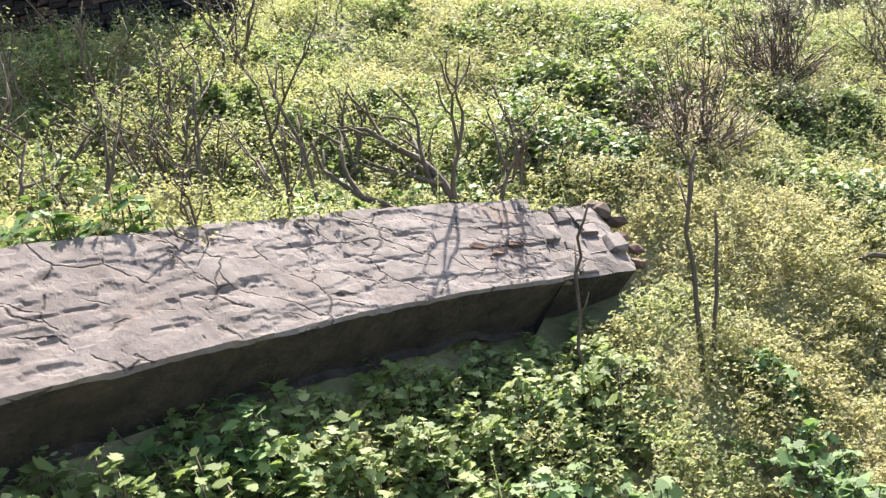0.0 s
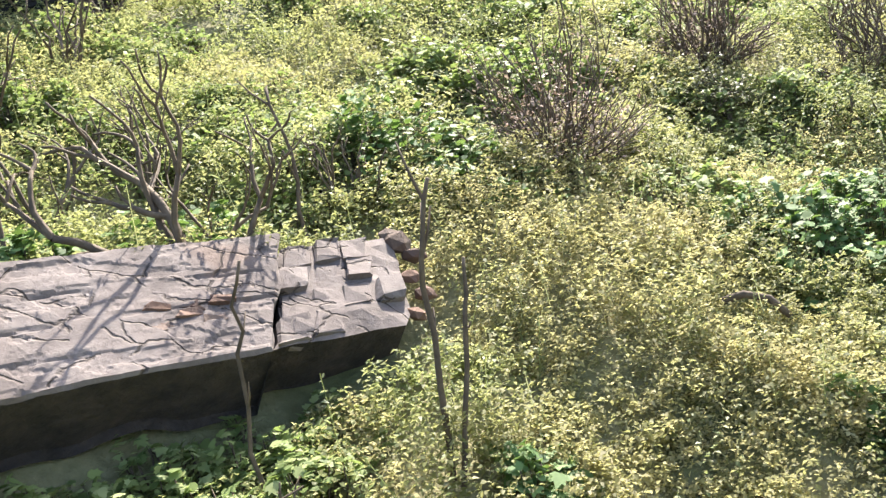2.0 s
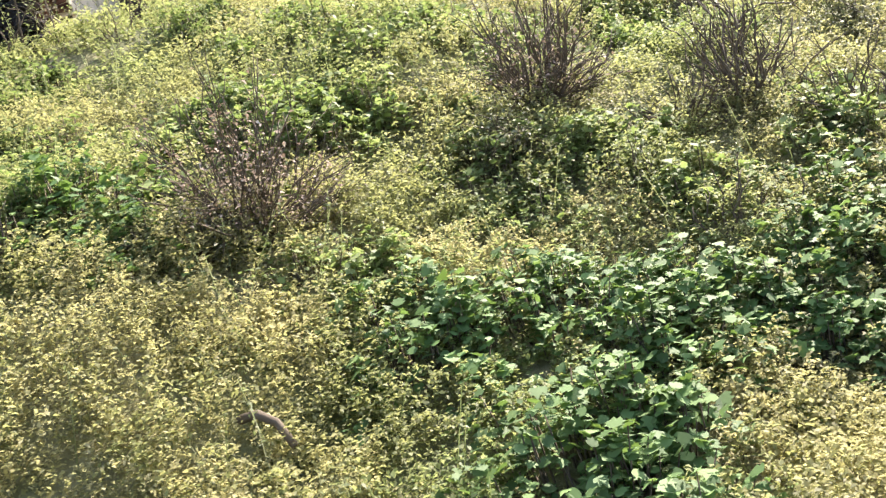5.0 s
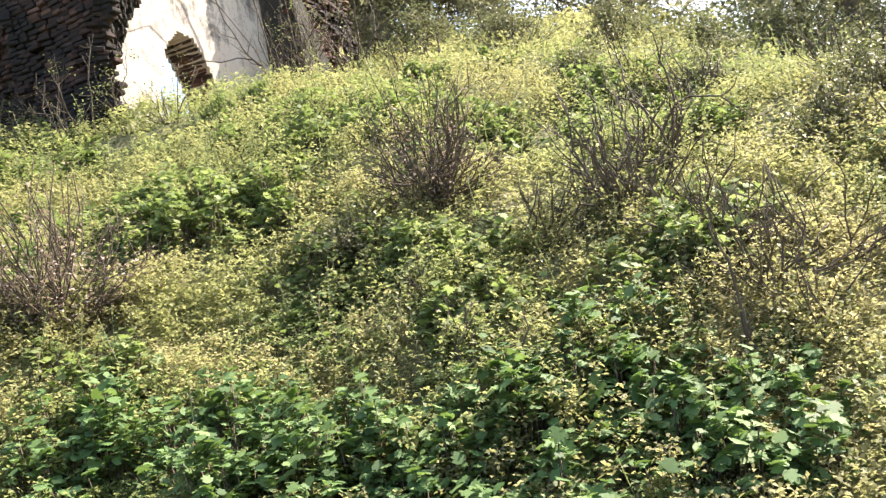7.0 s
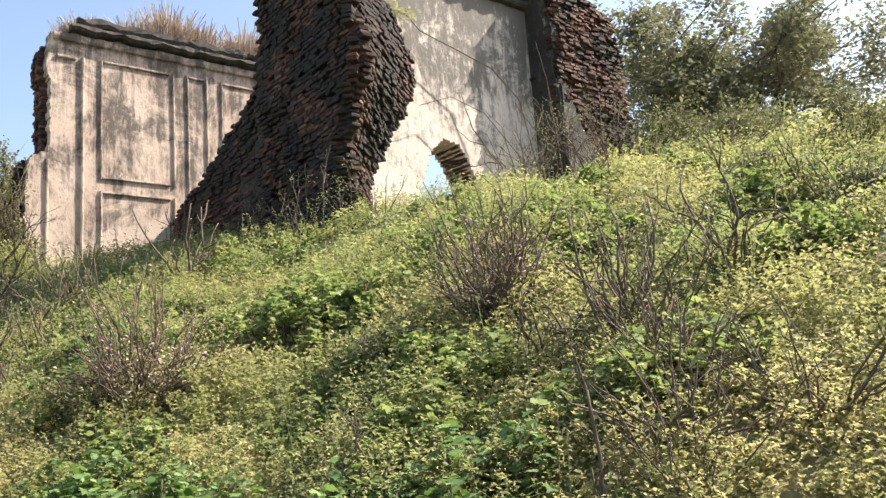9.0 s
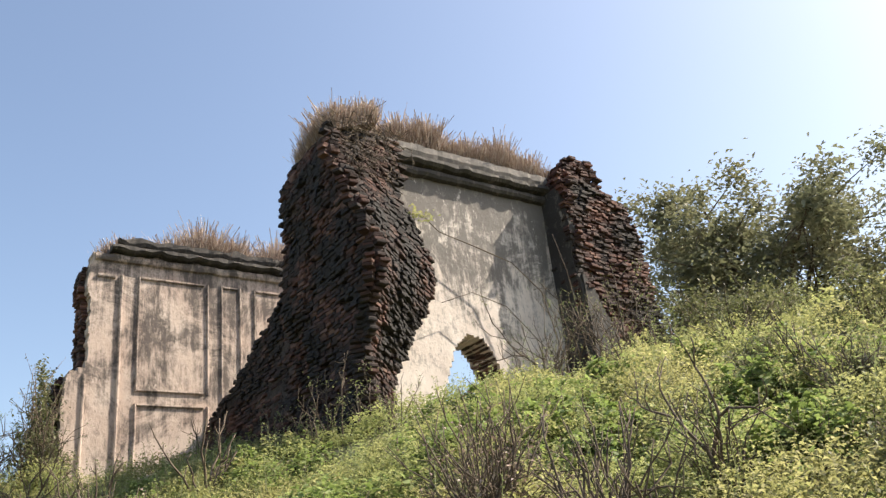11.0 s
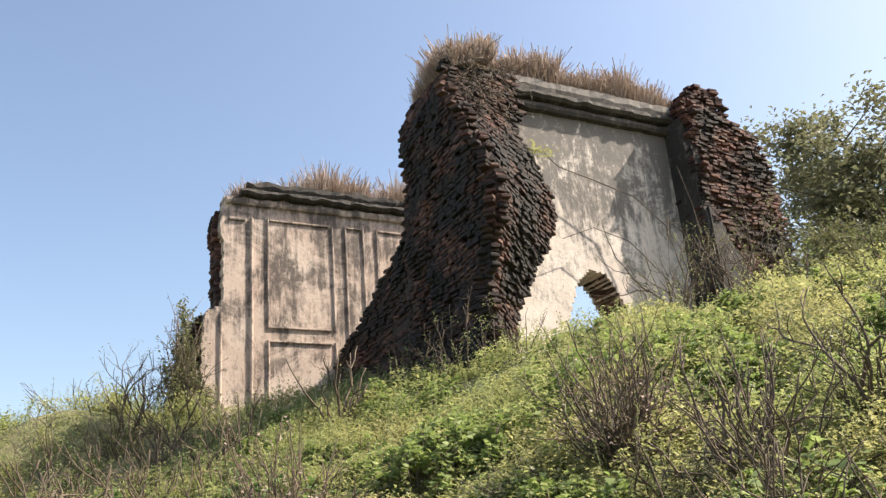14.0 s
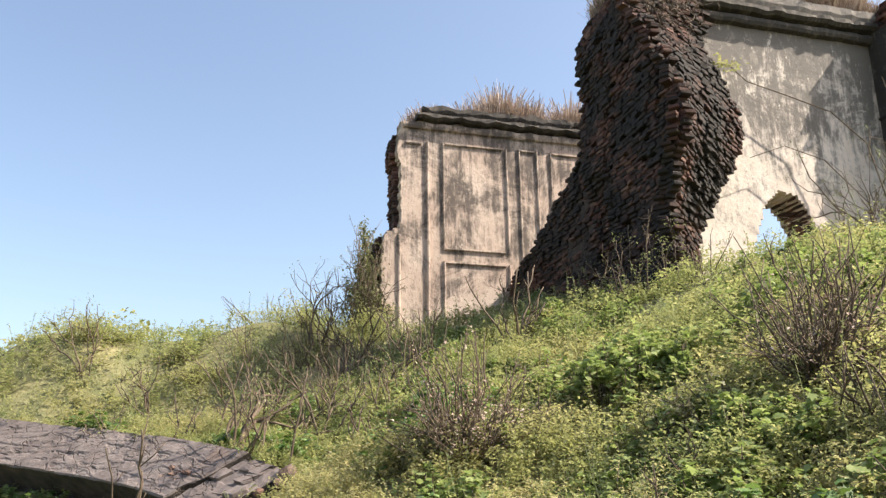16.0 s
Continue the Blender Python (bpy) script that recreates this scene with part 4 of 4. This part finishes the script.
for k, (x, y, h, n, th) in enumerate(((0.27, 3.42, 0.8, 3, 0.019), (0.43, 3.52, 0.55, 2, 0.013), (-0.3, 4.14, 0.85, 2, 0.015), 
                                      (-0.75, 4.0, 0.7, 2, 0.013), (-1.1, 3.55, 0.75, 3, 0.013), (-1.55, 3.7, 0.8, 3, 0.013), (0.0, 4.6, 0.6, 2, 0.012), (-0.95, 4.75, 0.8, 3, 0.013), (0.75, 4.2, 0.45, 2, 0.01),
                                      (-3.1, 4.84, 1.1, 4, 0.014), (-3.75, 4.5, 1.0, 4, 0.014), (-2.9, 3.7, 0.8, 3, 0.012), (-2.3, 4.6, 0.8, 3, 0.012), (-3.3, 2.7, 0.8, 3, 0.012), (-4.2, 1.9, 0.8, 3, 0.012), (-1.7, 5.2, 0.6, 3, 0.01),
                                      (4.05, 5.75, 0.6, 3, 0.010), (4.24, 6.3, 0.65, 3, 0.010), (3.5, 4.95, 0.4, 2, 0.008),
                                      (-0.55, 7.0, 0.7, 2, 0.009), (-0.2, 7.2, 0.6, 2, 0.008), (0.6, 8.8, 0.7, 2, 0.01), (-0.4, 9.9, 1.3, 3, 0.014), (0.2, 10.3, 1.2, 3, 0.013), (-0.6, 10.9, 1.3, 3, 0.014), (1.7, 9.2, 0.6, 2, 0.01))):
    gnarled_shrub(x, y, h, n + 1, 500 + k, th * 1.1)


def dead_stalk(points, thick, forks, seed):
    """A single bare stalk through a few points, with short side twigs."""
    rg = np.random.default_rng(seed)
    thing = new("dead_stalk")
    foot = np.array([points[0][0], points[0][1], on_ground(points[0][0], points[0][1]) - 0.02])
    thing.location = tuple(foot)
    tagged(thing, "bare dry stalk standing among the weeds", "stalk")
    way = np.array(points, float) - foot
    way[0] = 0
    t = np.linspace(0, len(way) - 1, 9)
    pts = [np.array([np.interp(q, range(len(way)), way[:, k]) for k in range(3)]) + rg.normal(0, 0.006, 3) * (q > 0) for q in t]
    tubes([(pts, thick, thick * 0.55)], M_TWIG, "stem", thing, 6)
    twigs = []
    for k in range(forks):
        i = int(rg.integers(3, 8))
        d = rg.normal(0, 0.06, 3) + np.array([0, 0, 0.06])
        twigs.append(([pts[i], pts[i] + d * 0.6, pts[i] + d + np.array([0, 0, 0.02])], thick * 0.5, thick * 0.25))
    if twigs:
        tagged(tubes(twigs, M_TWIG, "twig", thing, 4), kind="stuff")
    return thing


for k, (points, thick, forks) in enumerate((
        (((0.54, 2.71, 0.03), (0.57, 2.69, 0.25), (0.64, 2.64, 0.48)), 0.009, 2), (((1.01, 2.86, 0.0), (1.05, 2.87, 0.28), (1.13, 2.87, 0.55)), 0.013, 5), (((1.03, 2.84, 0.0), (1.14, 2.87, 0.14), (1.17, 2.89, 0.32)), 0.011, 1),
        (((5.15, 4.5, -0.2), (5.3, 4.56, -0.1), (5.45, 4.6, -0.07), (5.5, 4.5, -0.25)), 0.009, 2), (((4.7, 4.8, 0.0), (4.68, 4.82, 0.15), (4.64, 4.82, 0.32)), 0.008, 2),
        (((-0.9, 7.2, 2.1), (-0.88, 7.2, 2.4), (-0.92, 7.22, 2.75)), 0.01, 9), (((-0.5, 7.15, 2.1), (-0.48, 7.15, 2.4), (-0.42, 7.18, 2.75)), 0.01, 9),
        (((-0.2, 3.42, 0.6), (-0.22, 3.5, 0.85), (-0.3, 3.55, 1.15)), 0.012, 5), (((0.7, 3.75, 0.5), (0.72, 3.8, 0.7), (0.68, 3.85, 0.95)), 0.012, 4), (((-0.6, 3.3, 0.6), (-0.62, 3.4, 0.85), (-0.58, 3.5, 1.2)), 0.013, 6))):
    dead_stalk(points, thick * 0.8, forks, 800 + k)


def leafy_bush(x, y, radius, height, n, leaf, seed):
    """A low rounded bush of many small leaves on a frame of twigs."""
    rg = np.random.default_rng(seed)
    thing = new("leafy_bush")
    thing.location = (x, y, on_ground(x, y) - 0.02)
    tagged(thing, "low dense grey-green bush on the overgrown mound", "bush")
    paths, ends = [], []
    for k in range(26):
        a, e = rg.uniform(0, 2 * np.pi), rg.uniform(0.15, 1.0)
        out = radius * math.cos(e * 1.5) * rg.uniform(0.6, 1.1)
        tip = np.array([math.cos(a) * out, math.sin(a) * out, height * math.sin(e * 1.5) * rg.uniform(0.6, 1.15)])
        paths.append(([np.zeros(3), tip * 0.5 + rg.normal(0, 0.05, 3) * radius, tip], 0.006, 0.002))
        ends.append(tip)
        for j in range(3):
            q = tip * rg.uniform(0.6, 1.0)
            w = q + rg.normal(0, 0.16, 3) * radius + np.array([0, 0, 0.06 * height])
            paths.append(([q, (q + w) / 2, w], 0.003, 0.0015))
            ends.append(w)
    tagged(tubes(paths, M_TWIG, "twig", thing, 3), kind="stuff")
    ends = np.array(ends)
    c = ends[rg.integers(0, len(ends), n)] * rg.uniform(0.75, 1.03, (n, 1)) + rg.normal(0, 0.09, (n, 3)) * radius
    c[:, 2] = np.abs(c[:, 2])
    tagged(quads_object("foliage", leaf_blades(c, leaf * rg.uniform(0.5, 1.4, n), 0.6, 0.1, rg), M_COVER if x < -3 and height < 1 else M_BUSH, thing), kind="stuff")
    return thing


for k, (x, y, r, h, n, leaf) in enumerate(((5.03, 6.65, 0.38, 0.36, 2200, 0.026), (5.47, 6.49, 0.4, 0.38, 2400, 0.026), (5.7, 5.9, 0.36, 0.3, 2200, 0.024), (5.85, 6.9, 0.45, 0.42, 2400, 0.028),
                                           (5.2, 7.3, 0.4, 0.36, 2000, 0.028), (5.9, 7.7, 0.5, 0.45, 2400, 0.03), (3.25, 9.9, 0.5, 0.55, 2200, 0.035), (4.31, 7.64, 0.28, 0.34, 1400, 0.026), (0.95, 10.8, 0.7, 0.6, 2600, 0.04),
                                           (3.36, 8.14, 0.3, 0.3, 1400, 0.028), (2.2, 9.9, 0.5, 0.4, 2000, 0.035), (4.7, 11.6, 0.8, 0.7, 2800, 0.045), (5.5, 13.2, 0.9, 0.8, 2800, 0.05), (1.9, 10.8, 0.6, 0.5, 2200, 0.04), (4.1, 9.4, 0.45, 0.45, 2000, 0.033),
                                           (5.3, 9.6, 0.6, 0.55, 2400, 0.035), (-4.4, 3.0, 0.6, 0.2, 2200, 0.034), (-4.9, 2.0, 0.7, 0.2, 2400, 0.034), (-4.7, 4.5, 0.6, 0.3, 2400, 0.034), (-3.7, 3.2, 0.5, 0.2, 1800, 0.03), (-4.5, 0.8, 0.7, 0.2, 2200, 0.036),
                                           (-4.6, 5.4, 0.5, 0.4, 2000, 0.036), (2.95, 5.45, 0.34, 0.22, 1500, 0.024), (1.65, 4.42, 0.32, 0.2, 1500, 0.022), (-5.62, 5.5, 0.34, 1.75, 4200, 0.05))):
    leafy_bush(x, y, r, h, n, leaf, 700 + k)


def shrub(x, y, height, spread, stems, seed, dead=120, thick=0.005, foliage=M_COVER, name="shrub", label="leafless twiggy shrub with upright grey-brown stems"):
    rg = np.random.default_rng(seed)
    thing = new(name)
    thing.location = (x, y, on_ground(x, y) - 0.02)
    tagged(thing, label, "shrub")
    paths = []
    tips = []
    for k in range(stems):
        a = rg.uniform(0, 2 * np.pi)
        low = stems > 20 and rg.random() < 0.45
        lean = rg.uniform(0.5, 1.25) * spread if low else rg.uniform(0.05, 1.0) * spread
        h = height * (rg.uniform(0.15, 0.5) if low else rg.uniform(0.4, 1.05))
        foot = np.array([math.cos(a), math.sin(a), 0]) * rg.uniform(0, 0.25) * spread
        tip = foot + np.array([math.cos(a) * lean, math.sin(a) * lean, h])
        n = 6
        pts = [foot + (tip - foot) * (i / (n - 1)) + np.array([rg.normal(0, 0.035), rg.normal(0, 0.035), rg.normal(0, 0.02)]) * (0 < i) * height for i in range(n)]
        paths.append((pts, thick * rg.uniform(0.7, 1.3), thick * 0.35))
        for j in range(rg.integers(1, 4)):
            i = rg.integers(2, n - 1)
            b0 = np.array(pts[i])
            dv = (np.array(pts[i + 1]) - b0) * rg.uniform(0.6, 1.6) + rg.normal(0, 0.08, 3) * height
            dv[2] = abs(dv[2]) * 0.9
            paths.append(([b0, b0 + dv * 0.5 + rg.normal(0, 0.01, 3), b0 + dv], thick * 0.5, thick * 0.25))
            tips.append(b0 + dv)
        tips.append(pts[-1])
    tagged(tubes(paths, M_TWIG, "twig", thing, 4), kind="stuff")
    if dead:
        tips = np.array(tips)
        c = tips[rg.integers(0, len(tips), dead)] * rg.uniform(0.25, 1.0, (dead, 1)) + rg.normal(0, 0.03, (dead, 3))
        c[:, 2] = np.abs(c[:, 2])
        size = rg.uniform(0.012, 0.032, dead) * (1.9 if height > 1.2 else 1.0)
        tagged(quads_object("foliage", leaf_blades(c, size, 0.6, 0.1, rg), foliage, thing), kind="stuff")
    return thing


# place, height, spread, stems, leaves, thickness
SHRUBS = ((1.86, 4.6, 0.75, 0.40, 105, 1900, 0.0042), (3.15, 5.9, 0.72, 0.36, 110, 1300, 0.005), (-5.25, 5.42, 1.7, 0.3, 75, 4200, 0.007), (-5.6, 5.0, 1.0, 0.5, 40, 500, 0.006), (4.2, 5.7, 0.65, 0.32, 40, 260, 0.006), (3.84, 5.55, 0.5, 0.28, 30, 160, 0.005), (4.9, 4.95, 0.45, 0.35, 18, 200, 0.003), (5.5, 5.2, 0.45, 0.35, 18, 200, 0.003),
          (4.55, 5.4, 0.45, 0.3, 26, 80, 0.004), (5.0, 5.45, 0.4, 0.4, 34, 160, 0.004), (4.25, 6.3, 0.55, 0.25, 22, 80, 0.005), (4.34, 7.4, 0.5, 0.25, 20, 80, 0.005),
          (3.8, 7.95, 0.5, 0.3, 24, 90, 0.005), (5.4, 6.5, 0.45, 0.4, 40, 200, 0.004), (5.2, 7.85, 0.6, 0.5, 44, 300, 0.005), (4.74, 5.15, 0.45, 0.35, 26, 120, 0.004),
          (-0.35, 3.05, 0.45, 0.15, 4, 12, 0.006),           (0.9, 4.28, 0.35, 0.25, 4, 10, 0.006), (-1.33, 5.14, 0.6, 0.35, 9, 30, 0.008), (-0.59, 5.85, 0.7, 0.4, 7, 20, 0.011), (-1.66, 3.54, 0.6, 0.3, 8, 20, 0.008),
          (-1.59, 3.9, 0.7, 0.35, 10, 30, 0.008), (-0.93, 4.3, 0.7, 0.35, 10, 30, 0.008), (-1.76, 4.5, 0.75, 0.45, 26, 120, 0.006), (-2.6, 5.0, 0.7, 0.45, 22, 100, 0.006),
          (-3.4, 4.4, 0.6, 0.5, 26, 160, 0.005), (-5.0, 4.1, 0.55, 0.6, 40, 400, 0.005), (-2.8, 6.6, 0.7, 0.3, 9, 40, 0.006), (-0.63, 6.9, 0.6, 0.3, 9, 60, 0.005),
          (-1.3, 6.7, 0.8, 0.2, 4, 14, 0.005), (0.2, 7.3, 0.5, 0.3, 10, 50, 0.005), (0.5, 8.7, 0.8, 0.35, 10, 40, 0.006), (0.1, 9.3, 1.2, 0.45, 8, 30, 0.006),
          (-0.5, 10.0, 1.4, 0.4, 8, 30, 0.006), (0.3, 10.3, 1.0, 0.5, 14, 60, 0.006), (1.6, 8.9, 0.7, 0.4, 14, 60, 0.005), (2.5, 9.2, 0.6, 0.45, 18, 120, 0.005),
          (4.70, 4.79, 0.32, 0.06, 2, 4, 0.006), (4.06, 4.53, 0.3, 0.06, 2, 4, 0.005),
          (0.6, 2.62, 0.3, 0.12, 3, 8, 0.005), (-0.5, 2.55, 0.36, 0.2, 4, 30, 0.005), (-0.9, 2.4, 0.4, 0.22, 4, 40, 0.005), (3.77, 4.6, 0.35, 0.2, 8, 30, 0.004))
for k, (x, y, h, s, n, d, th) in enumerate(SHRUBS):
    shrub(x, y, h, s, n, 100 + k, dead=d, thick=th * 1.3, foliage=M_DRY if n > 90 else (M_BUSH if h > 0.95 else M_COVER),
          label="dense tangle of dry brown twigs on the slope" if n > 90 else "leafless twiggy shrub with upright grey-brown stems")


def grass_top(name, xr, yr, z, n, blade, seed):
    rg = np.random.default_rng(seed)
    x, y = rg.uniform(*xr, n), rg.uniform(*yr, n)
    h = blade * rg.uniform(0.2, 1.0, n) * (0.75 + 0.35 * np.sin(y * 3.1) * np.sin(y * 7.7 + x * 3))
    lean = rg.normal(0, 0.3, (n, 2)) * h[:, None]
    w = rg.uniform(0.0025, 0.005, n)
    a = rg.uniform(0, np.pi, n)
    sx, sy = np.cos(a) * w, np.sin(a) * w
    v = np.empty((n, 4, 3))
    zz = z(x, y) - 0.03
    for k, (f, ww) in enumerate(((0, -0.6), (0, 0.6), (1, 1.5), (1, -1.5))):
        v[:, k, 0] = x + lean[:, 0] * f + sx * ww
        v[:, k, 1] = y + lean[:, 1] * f + sy * ww
        v[:, k, 2] = zz + h * f
    return tagged(quads_object(name, v.reshape(-1, 3), M_DRY), "dry brown grass growing on top of the ruined wall", "grass", kind="stuff")


grass_top("dry_grass", (-2.22, -1.64), (8.1, 11.6), lambda x, y: 6.24 + 0 * x, 22000, 0.52, 21)
grass_top("dry_grass", (-2.35, -1.2), (7.7, 8.35), lambda x, y: 5.9 + 0.25 * (y - 7.7) / 0.6, 9000, 0.46, 22)
grass_top("dry_grass", (-6.0, -5.5), (7.1, 9.6), lambda x, y: 5.78 + 0 * x, 12000, 0.78, 23)
grass_top("dry_grass", (-5.95, -5.5), (6.12, 6.55), lambda x, y: 5.78 + 0 * x, 900, 0.38, 24)


def tree(x, y, z, height, crown, seed, n, leaf, label):
    rg = np.random.default_rng(seed)
    thing = new("tree")
    thing.location = (x, y, z)
    tagged(thing, label, "tree")
    paths = [([(0, 0, -0.5), (0.1, 0.05, height * 0.25), (0.0, 0.1, height * 0.45)], height * 0.035, height * 0.022)]
    centres = []
    for k in range(13):
        a = rg.uniform(0, 2 * np.pi)
        f = np.array([0, 0.1, height * rg.uniform(0.28, 0.45)])
        t = np.array([math.cos(a) * crown * rg.uniform(0.3, 0.95), math.sin(a) * crown * rg.uniform(0.3, 0.95), height * rg.uniform(0.5, 0.98)])
        m = (f + t) / 2 + rg.normal(0, 0.2, 3)
        paths.append(([f, m, t], height * 0.010, height * 0.002))
        for j in range(9):
            s = m + (t - m) * rg.uniform(0, 1)
            e = s + rg.normal(0, 0.28, 3) * crown
            paths.append(([s, (s + e) / 2 + rg.normal(0, 0.08, 3), e], height * 0.003, height * 0.001))
            centres.append(e)
        centres.append(t)
    tubes(paths, M_TWIG, "trunk", thing, 6)
    centres = np.array(centres)
    c = centres[rg.integers(0, len(centres), n)] + rg.normal(0, 0.085, (n, 3)) * crown
    quads_object("crown", leaf_blades(c, leaf * rg.uniform(0.5, 1.4, n), 0.55, 0.0, rg), M_TREE, thing)
    return thing


for k, (x, y, h, cr, n) in enumerate(((-4.4, 21.5, 7.8, 3.0, 34000), (-0.5, 27.0, 7.5, 3.4, 12000), (4.0, 27.0, 7.0, 3.4, 12000), (7.5, 26.0, 7.0, 3.3, 12000),
                                      (11.0, 24.0, 7.5, 3.3, 12000), (15.0, 21.0, 7.5, 3.4, 12000), (5.2, 17.0, 5.0, 2.6, 11000), (8.8, 16.0, 5.0, 2.6, 11000), (-9.0, 26.0, 7.0, 3.2, 12000))):
    tree(x, y, on_ground(x, y), h, cr, 300 + k, n, 0.15, "spreading tree with sparse olive-green foliage beyond the mound")

# a fallen branch and the dry creeper on the pier
branch = new("fallen_branch")
branch.location = (2.18, 3.46, on_ground(2.18, 3.46) + 0.06)
tagged(branch, "curved grey-brown stick lying among the weeds", "branch")
tubes([([(-0.1, 0.05, 0.06), (-0.03, 0.02, 0.075), (0.04, -0.02, 0.05), (0.09, -0.05, -0.02)], 0.016, 0.012)], M_TWIG, "stick", branch, 8)
vine = new("trailing_vine")
tagged(vine, "thin brown vine arching over the arched wall", "vine")
tubes([([(-1.15, 10.95, 2.5), (-1.3, 10.9, 3.4), (-1.38, 10.8, 4.2), (-1.45, 10.4, 4.6), (-1.5, 9.8, 4.78), (-1.52, 9.3, 4.9), (-1.53, 9.05, 5.12)], 0.011, 0.005),
       ([(-1.1, 10.7, 2.5), (-1.3, 10.6, 3.4), (-1.45, 10.2, 3.95), (-1.5, 9.7, 4.1), (-1.5, 9.2, 3.9)], 0.008, 0.004),
       ([(-1.0, 11.1, 2.6), (-1.1, 11.15, 3.6), (-1.05, 11.0, 4.4), (-1.0, 10.8, 4.9)], 0.009, 0.004),
       ([(-0.9, 10.5, 2.6), (-1.2, 10.55, 3.5), (-1.2, 10.7, 4.3)], 0.008, 0.004)], M_TWIG, "stem", vine, 5)
rgv = np.random.default_rng(5)
vc = np.array([-1.52, 9.05, 5.1]) + rgv.normal(0, 0.07, (70, 3)) * np.array([0.5, 1.6, 0.7])
tagged(quads_object("foliage", leaf_blades(vc, rgv.uniform(0.04, 0.08, 70), 0.5, -0.1, rgv), M_COVER, vine), kind="stuff")
creeper = new("dry_creeper")
tagged(creeper, "dry grey creeper hanging over the top of the brick pier", "creeper")
rg = np.random.default_rng(77)
strands = []
for k in range(150):
    p = np.array([-1.05 + rg.normal(0, 0.12), rg.uniform(7.6, 8.4), rg.uniform(5.2, 6.0)])
    d = np.array([rg.uniform(0.0, 0.5), rg.normal(0, 0.5), rg.uniform(-0.5, 0.5)])
    pts = [p]
    for i in range(6):
        d = d * 0.75 + rg.normal(0, 0.35, 3) + np.array([0.02, 0, -0.12])
        p = p + d * 0.075
        pts.append(p)
    strands.append((pts, 0.006, 0.003))
tagged(tubes(strands, M_TWIG, "strand", creeper, 3), kind="stuff")

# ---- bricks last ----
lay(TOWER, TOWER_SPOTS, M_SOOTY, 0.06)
lay(STUB, STUB_SPOTS)
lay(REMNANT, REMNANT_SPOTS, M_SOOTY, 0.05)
lay(arch_wall, jamb_spots)
lay(left_wall, end_spots)
